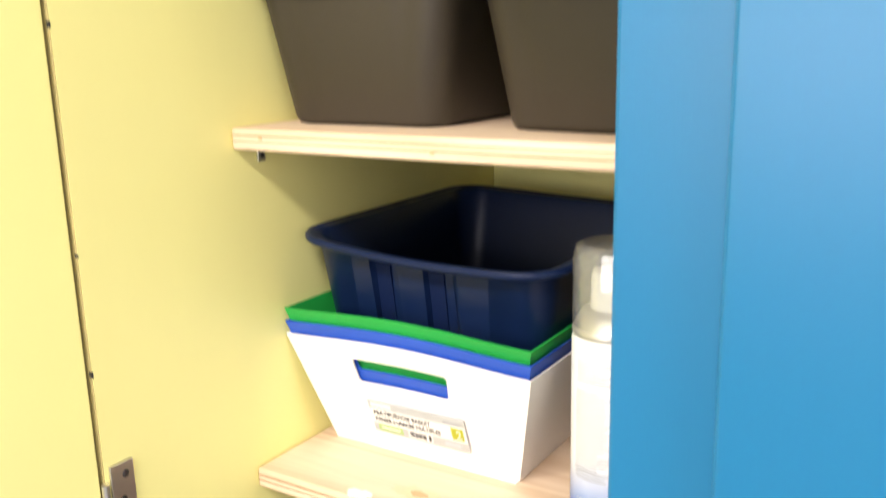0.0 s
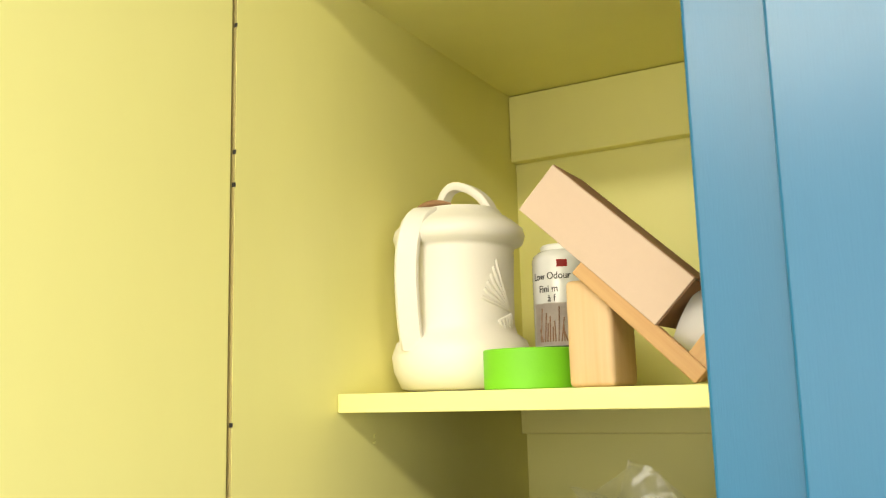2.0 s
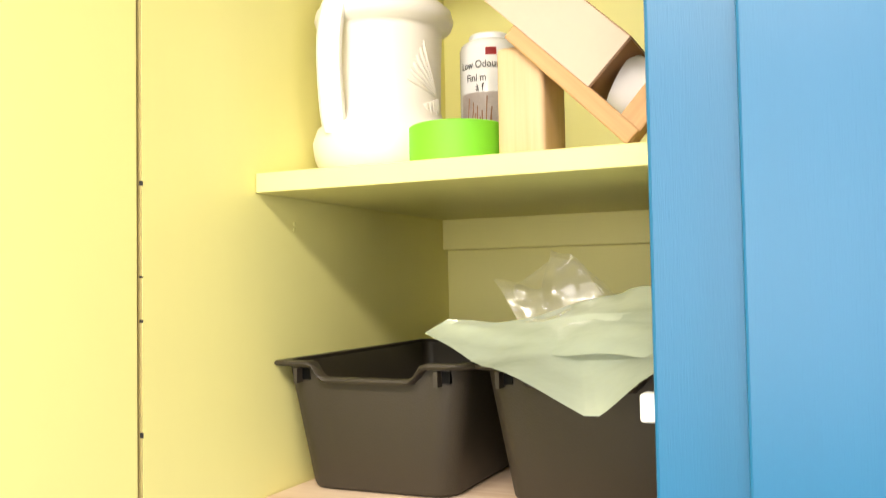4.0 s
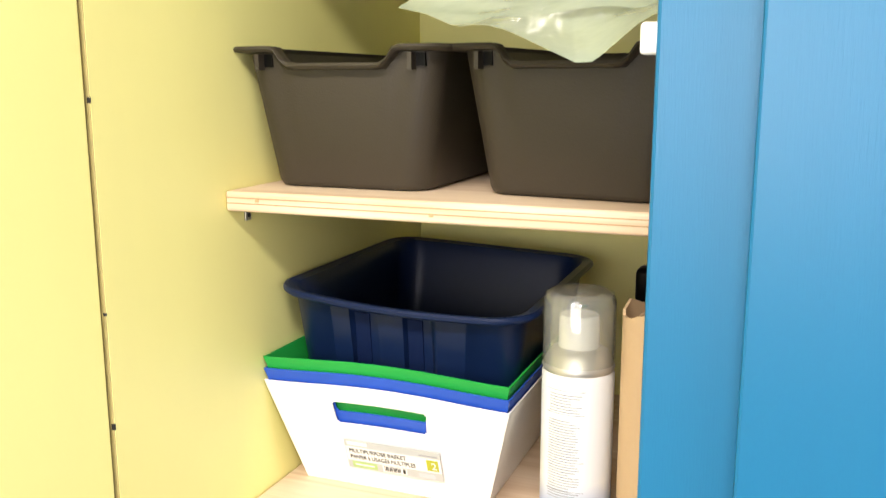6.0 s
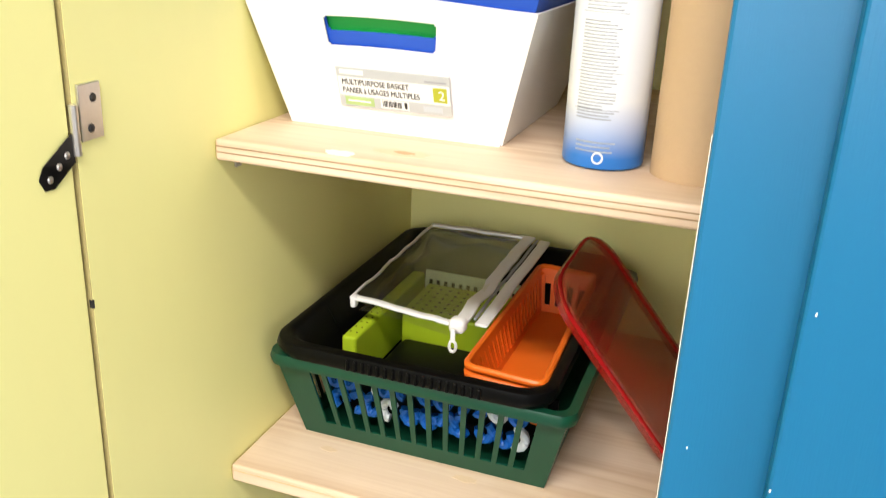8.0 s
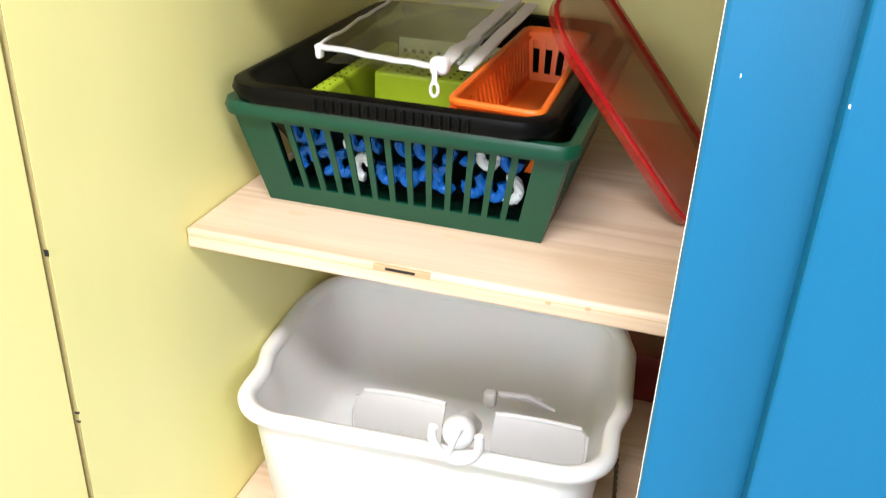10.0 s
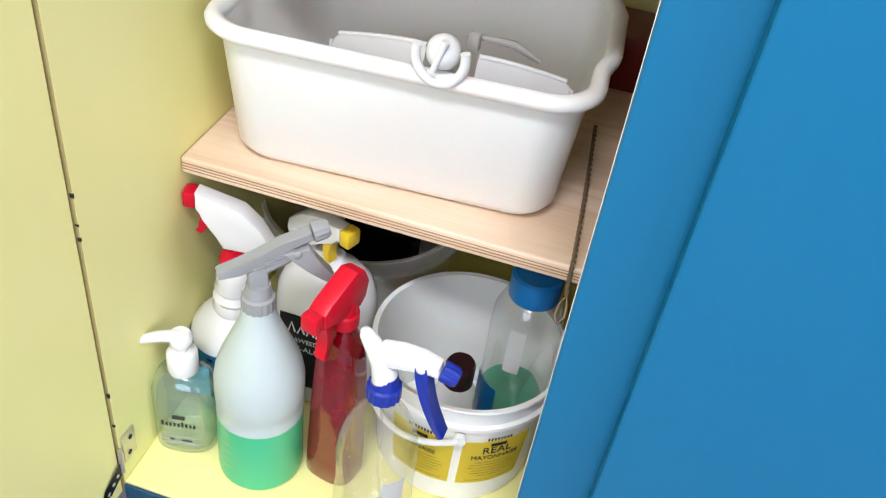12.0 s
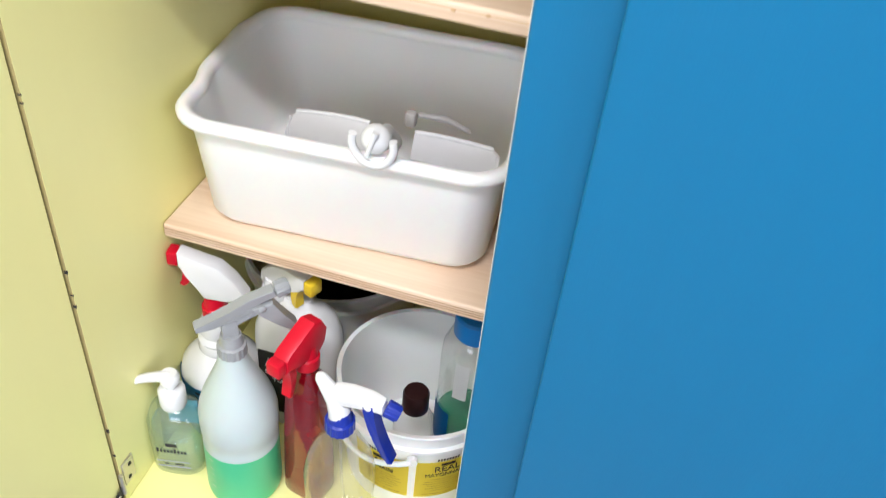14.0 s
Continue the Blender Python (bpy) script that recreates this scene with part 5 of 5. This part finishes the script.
    add("body", prism(outline, -w, w, bevel=0.0013 if style == 0 else 0.0030), body, angle=35)
    zz = {0: 0.0805, 1: 0.036, 2: 0.059, 3: 0.0515, 4: 0.0880}[style]
    x0 = {0: 0.0512, 1: 0.0442, 2: 0.0515, 3: 0.0562, 4: 0.0362}[style]
    bm = bmesh.new()
    rings = []
    for r, h in ((0.0080, 0), (0.0092, 0.001), (0.0088, 0.013), (0.0072, 0.0165), (0.003, 0.0168)):
        rings.append([bm.verts.new(((r + 0.0008 * (i % 4 > 1) * (0 < h < 0.014)) * math.cos(math.pi * i / 24), (r + 0.0008 * (i % 4 > 1) * (0 < h < 0.014)) * math.sin(math.pi * i / 24), h)) for i in range(48)])
    for ra, rb in zip(rings, rings[1:]):
        bridge(bm, ra, rb)
    bm.faces.new(rings[0])
    bm.faces.new(rings[-1])
    bm.transform(Matrix.Translation((x0, 0, zz)) @ pose(0, 0, 0, 0, 78 if style == 0 else 90 + 15 * (style == 2), 0))
    if style in (1, 3, 4):
        bm.free()
        bm = slab(0.0, 0.013, -0.0095, 0.0095, -0.0095, 0.0095, bevel=0.0025)
        bm.transform(Matrix.Translation((x0, 0, zz)))
    add("nozzle", bm, nozzle)
    a, b2 = {0: ((0.035, 0.0670), (0.070, 0.024)), 1: ((0.034, 0.030), (0.036, -0.022)), 2: ((0.034, 0.060), (0.062, -0.024)), 3: ((0.044, 0.044), (0.040, 0.006)), 4: ((0.030, 0.074), (0.036, 0.046))}[style]
    m = ((a[0] + b2[0]) / 2 - (0.002 if style == 0 else 0.010), (a[1] + b2[1]) / 2 - 0.002)
    q = arc((a[0], 0, a[1]), (m[0], 0, m[1]), (b2[0], 0, b2[1]), 8)
    wd = 0.0120 if style == 0 else 0.0065
    up = [(p.x + wd * (1 - i / 13), p.z + 0.002) for i, p in enumerate(q)]
    dn = [(p.x - wd * (1 - i / 13), p.z - 0.001) for i, p in enumerate(q)]
    add("lever", prism(up + dn[::-1], -0.0065 - 0.003 * (style == 0) - 0.0016 * (style == 2), 0.0065 + 0.003 * (style == 0) + 0.0016 * (style == 2), bevel=0.0012), lever, angle=50)
    if style in (0, 2):
        bm = bmesh.new()
        screws(bm, [(0, 0, 0)], 0.0045)
        bm.transform(pose(a[0], -0.0072 - (0.003 if style == 0 else 0.0012), a[1] - 0.002, 0, 0, 90))
        add("pivot", bm, lever if style == 0 else body)


# hand soap
soap = thing("soap_pump_bottle", pose(0.033, 0.078, Z, 0, 0, 12) @ Matrix.Diagonal((1.14, 1.14, 1.04, 1)), "clear blue hand gel bottle with white pump", "soap bottle")
part("bottle", lathe([(0.024, 0), (0.0275, 0.003), (0.0285, 0.012), (0.0290, 0.060), (0.0285, 0.084), (0.0250, 0.097), (0.0165, 0.105), (0.0125, 0.107)], 40, sx=1.04, sy=0.82, power=2.8), CLEAR_BLUE, soap, smooth=True, angle=60)
part("gel", lathe([(0.0225, 0.002), (0.0255, 0.006), (0.0265, 0.060), (0.0250, 0.078)], 36, sx=1.02, sy=0.80, power=2.8), GEL, soap, smooth=True, angle=60)
part("back_label", slab(-0.017, 0.017, 0.0185, 0.0190, 0.046, 0.088), material("pale_blue_label", (0.10, 0.40, 0.55), 0.5, spread=0.08), soap, "blue label on the far side")
part("collar", lathe([(0.0135, 0.106), (0.0140, 0.108), (0.0140, 0.130), (0.0115, 0.133), (0.0060, 0.134)], 30), WHITE_GLOSS, soap, smooth=True)
part("plunger", lathe([(0.0055, 0.133), (0.0055, 0.142), (0.0100, 0.144), (0.0105, 0.153), (0.0080, 0.157)], 24), WHITE_GLOSS, soap, smooth=True)
part("spout", tube(arc((0.0, 0, 0.151), (-0.022, -0.004, 0.154), (-0.040, -0.010, 0.145), 8), [0.0065, 0.0065, 0.006, 0.0058, 0.0055, 0.005, 0.0045, 0.004, 0.0032], 12), WHITE_GLOSS, soap, smooth=True)
for z0, h, x0, x1, mat in ((0.030, 0.0012, -0.018, 0.018, GREY_INK), (0.020, 0.0018, -0.018, 0.018, GREY_INK), (0.0245, 0.0018, -0.010, -0.006, INK), (0.0245, 0.0018, 0.001, 0.011, INK)):
    part("label_bar", slab(x0, x1, -0.0249, -0.0243, z0, z0 + h), mat, soap)
for k, h in enumerate((0.0070, 0.0045, 0.0045, 0.0045, 0.0045, 0.0070, 0.0045, 0.0045, 0.0045)):
    part("label_bar", slab(-0.0165 + 0.0037 * k, -0.0143 + 0.0037 * k, -0.0249, -0.0243, 0.047, 0.047 + h), INK, soap)
part("label_mark", slab(-0.006, 0.006, -0.0250, -0.0244, 0.058, 0.064, bevel=0.0002, seg=1), INK, soap)

# tall frosted spray bottle with green liquid
grey = thing("spray_bottle", pose(0.1195, 0.079, Z), "frosted spray bottle with mint green liquid and grey trigger", "spray bottle", "spray bottles")
part("liquid", lathe([(0.040, 0.0), (0.0445, 0.004), (0.0455, 0.012), (0.0448, 0.090)], 40), MINT, grey, "mint green liquid seen through the wall", smooth=True)
part("bottle", lathe([(0.0449, 0.0902), (0.0445, 0.097), (0.0436, 0.106), (0.0452, 0.111), (0.0458, 0.124), (0.0456, 0.140), (0.0436, 0.153), (0.0385, 0.169), (0.0310, 0.187), (0.0235, 0.205), (0.0175, 0.221), (0.0152, 0.235)], 44), FROSTED, grey, smooth=True, angle=60)
for z in (0.030, 0.042, 0.054, 0.066, 0.082, 0.094):
    curved_label("level_mark", 0.0457, z, z + 0.0009, -118, -108, PALE_INK, grey, n=3)
trigger_head(grey, 0.232, 40, GREY_PLASTIC, GREY_PLASTIC, GREY_PLASTIC, GREY_PLASTIC, 0.98, True, 0)

# red bottle
red = thing("spray_bottle", pose(0.1975, 0.100, Z, 0, 0, -12) @ Matrix.Diagonal((1, 1, 1.05, 1)), "clear red spray bottle with red trigger head", "spray bottle", "spray bottles")
part("bottle", lathe([(0.0255, 0), (0.0285, 0.003), (0.0285, 0.030), (0.0270, 0.090), (0.0250, 0.140), (0.0225, 0.178), (0.0175, 0.196), (0.0130, 0.204), (0.0125, 0.212)], 40, sx=1.0, sy=0.86, power=3.2), RED_BOTTLE, red, smooth=True, angle=60)
part("liquid", lathe([(0.0235, 0.003), (0.0265, 0.006), (0.0262, 0.050), (0.0258, 0.052)], 32, sx=0.98, sy=0.84, power=3.2), RED_BOTTLE, red, smooth=True)
trigger_head(red, 0.212, 266, RED_HEAD, RED_HEAD, RED_HEAD, RED_HEAD, 0.95, False, 1)

# clear bottle in front
clr = thing("spray_bottle", pose(0.2590, 0.046, Z), "empty clear spray bottle with white and blue trigger", "spray bottle", "spray bottles")
part("bottle", lathe([(0.034, 0), (0.0385, 0.003), (0.0400, 0.010), (0.0400, 0.060), (0.0385, 0.085), (0.0400, 0.110), (0.0400, 0.130), (0.0350, 0.155), (0.0250, 0.178), (0.0160, 0.191), (0.0135, 0.197), (0.0135, 0.204)], 44), CLEAR, clr, smooth=True, angle=60)
part("dip_tube", tube([(0, 0, 0.2), (0.002, 0.002, 0.1), (0.010, 0.006, 0.012)], 0.0016, 8), CLEAR, clr, smooth=True)
curved_label("label", 0.0404, 0.056, 0.124, -64, -30, PAPER, clr, taper=0.0, label="torn white paper label")
curved_label("label_scrap", 0.0404, 0.066, 0.104, -72, -64.2, PAPER, clr, n=4)
trigger_head(clr, 0.203, -3, WHITE_GLOSS, BLUE_HEAD, BLUE_HEAD, BLUE_HEAD, 0.98, True, 2)

# white bottle with red trigger behind
wr = thing("spray_bottle", pose(0.0490, 0.166, Z), "white ribbed spray bottle with red nozzle and patterned label", "spray bottle", "spray bottles")
part("bottle", lathe([(0.046, 0), (0.0505, 0.004), (0.0510, 0.020), (0.0510, 0.094), (0.0475, 0.108), (0.0370, 0.121), (0.0230, 0.129), (0.0255, 0.135), (0.0205, 0.142), (0.0245, 0.149), (0.0195, 0.156), (0.0225, 0.162), (0.0185, 0.169), (0.0205, 0.175), (0.0150, 0.188)], 40), WHITE_GLOSS, wr, smooth=True, angle=60)
curved_label("label", 0.0514, 0.030, 0.097, -165, -20, LABEL_BLUE, wr, label="blue spotted label")
rr = random.Random(3)
for k in range(22):
    a, z = rr.uniform(-155, -35), rr.uniform(0.034, 0.091)
    curved_label("label_spot", 0.0518, z, z + 0.004, a, a + 8, LABEL_BLACK, wr, n=3)
trigger_head(wr, 0.186, 190, WHITE_GLOSS, RED_HEAD, RED_HEAD, RED_HEAD, 0.98, False, 4)

# white bottle with yellow nozzle
ac = thing("spray_bottle", pose(0.140, 0.206, Z), "white spray bottle with black label and yellow nozzle", "spray bottle", "spray bottles")
part("bottle", lathe([(0.046, 0), (0.0500, 0.004), (0.0505, 0.020), (0.0505, 0.140), (0.0490, 0.160), (0.0420, 0.182), (0.0280, 0.198), (0.0170, 0.204), (0.0150, 0.210)], 44, sx=1.12, sy=0.72, power=2.6), WHITE_GLOSS, ac, smooth=True, angle=60)
part("label", slab(-0.040, 0.040, -0.0372, -0.0366, 0.030, 0.140), LABEL_BLACK, ac, "black printed label")
words("word_seaweed", "SEAWEED SOL", 0.0090, pose(-0.032, -0.0375, 0.100, 90, 0, 0), PAPER, ac, squash=0.95)
words("word_alg", "T-ALG", 0.0105, pose(-0.022, -0.0375, 0.087, 90, 0, 0), PAPER, ac)
bm = bmesh.new()
for k in range(5):
    x = -0.030 + k * 0.011
    tube([(x, -0.0375, 0.114), (x + 0.004, -0.0375, 0.129 - 0.004 * (k % 2)), (x + 0.008, -0.0375, 0.115)], 0.0011, 6, bm)
part("label_mark", bm, PAPER, ac, "white handwritten style mark")
part("label_picture", slab(0.004, 0.036, -0.0376, -0.0373, 0.046, 0.088), KNOT, ac)
trigger_head(ac, 0.204, -20, WHITE_GLOSS, YELLOW_CAP, YELLOW_CAP, WHITE_GLOSS, 1.0, False, 3, at=(-0.030, 0))


def bucket(m, r0, r1, h, label, mat):
    ob = thing("bucket", m, label, "bucket", "white buckets")
    part("shell", lathe([(r0 - 0.006, 0), (r0, 0.003), (r1 - 0.002, h - 0.030), (r1 + 0.003, h - 0.0285), (r1 + 0.003, h - 0.024), (r1 - 0.001, h - 0.022), (r1, h - 0.003), (r1 + 0.003, h - 0.001), (r1 + 0.002, h + 0.001),
                         (r1 - 0.003, h), (r1 - 0.004, h - 0.022), (r0 - 0.003, 0.006), (0.002, 0.005)], 64), mat, ob, smooth=True, angle=50)
    return ob


mayo = bucket(pose(0.3085, 0.192, Z), 0.0900, 0.1020, 0.162, "white food bucket with yellow labels and wire handle", WHITE_TUB)


def bucket_label(a0, a1, parts):
    curved_label("label", 0.0934, 0.036, 0.112, a0, a1, YELLOW_PRINT, mayo, taper=0.0062, label="yellow printed label")
    mid = (a0 + a1) / 2
    for txt, size, z in parts:
        bent_words("word_" + txt.lower(), txt, size, 0.0938 + 0.0062 * (z - 0.036) / 0.076, z, mid, INK, mayo, squash=1.0)
    for k in range(8):
        curved_label("brand_bar", 0.1004, 0.1140, 0.1190, mid - 8 + 2 * k, mid - 6.8 + 2 * k, INK, mayo, n=2, taper=0.0005)
    curved_label("ornament", 0.0998, 0.1040, 0.1090, mid - 5, mid + 5, INK, mayo, taper=0.0004)
    for k, (w, z) in enumerate(((12, 0.0745), (15, 0.0695), (16, 0.0645), (13, 0.0595), (14, 0.0545), (10, 0.0495), (16, 0.042))):
        curved_label("print_line", 0.0939 + 0.0062 * (z - 0.036) / 0.076, z, z + 0.0008, mid - w, mid + w, BROWN_TONE, mayo, n=8, taper=0.0002)


bucket_label(-122, -80, (("AIE", 0.0125, 0.0915), ("ONNAISE", 0.0084, 0.0815)))
bucket_label(-75, -31, (("REAL", 0.0145, 0.0915), ("MAYONNAISE", 0.0084, 0.0815)))
part("ear", lathe([(0.002, 0.0), (0.0065, 0.0), (0.0065, 0.006), (0.002, 0.006)], 18), WHITE_TUB, mayo).matrix_local = pose(0.1025 * math.cos(radians(-78)), 0.1025 * math.sin(radians(-78)), 0.122, 90, 0, 12)
hp = [(0.104 * math.cos(radians(a)), 0.104 * math.sin(radians(a)) - 0.004, 0.122 - 0.024 * math.sin(radians(min(180, (-78 - a) * 1.9)))) for a in range(-78, -172, -6)]
part("handle", tube(hp, 0.0034, 8), WHITE_TUB, mayo, "white plastic carrying handle", smooth=True)

b2 = bucket(pose(0.112, 0.402, Z), 0.112, 0.130, 0.142, "white bucket holding dark tools at the back", WHITE_TUB)
tools = thing("brush", pose(0.135, 0.405, Z + 0.006), "brush with wooden handle standing in a bucket", "brush")
part("bristles", slab(-0.05, 0.05, -0.03, 0.03, 0, 0.10, bevel=0.01), BLACK_PLASTIC, tools)
part("handle", tube([(0.02, 0, 0.10), (0.035, -0.005, 0.165), (0.045, -0.01, 0.215)], [0.012, 0.010, 0.013], 14), CREAM, tools, "pale handle", smooth=True)

# bottles standing in the bucket
cb = thing("clear_bottle", pose(0.3600, 0.222, Z + 0.006), "clear bottle with blue cap and green liquid in a bucket", "bottle")
part("bottle", lathe([(0.034, 0), (0.0375, 0.004), (0.0380, 0.140), (0.0385, 0.165), (0.0370, 0.190), (0.0300, 0.208), (0.0240, 0.214)], 40), CLEAR, cb, smooth=True, angle=60)
part("liquid", lathe([(0.033, 0.006), (0.0355, 0.008), (0.0358, 0.068)], 36), MINT_CLEAR, cb, smooth=True)
part("cap", lathe([(0.0265, 0.212), (0.0270, 0.213), (0.0268, 0.240), (0.0240, 0.2425), (0.004, 0.2425)], 36), CAP_BLUE, cb, "blue screw cap", smooth=True)
curved_label("label", 0.0388, 0.030, 0.095, -175, -110, CAP_BLUE, cb, taper=0.0002, label="blue label")
curved_label("paper_strip", 0.0390, 0.130, 0.190, -108, -82, PAPER, cb, label="white paper strip")
bb = thing("dropper_bottle", pose(0.305, 0.180, Z + 0.006), "small clear bottle with dark brown cap", "bottle")
part("bottle", lathe([(0.024, 0), (0.026, 0.003), (0.026, 0.075), (0.018, 0.092), (0.012, 0.098)], 32), CLEAR, bb, smooth=True, angle=60)
part("cap", lathe([(0.0150, 0.096), (0.0165, 0.098), (0.0165, 0.124), (0.0145, 0.128), (0.003, 0.1285)], 28), DARK_BROWN_CAP, bb, "dark brown screw cap", smooth=True)
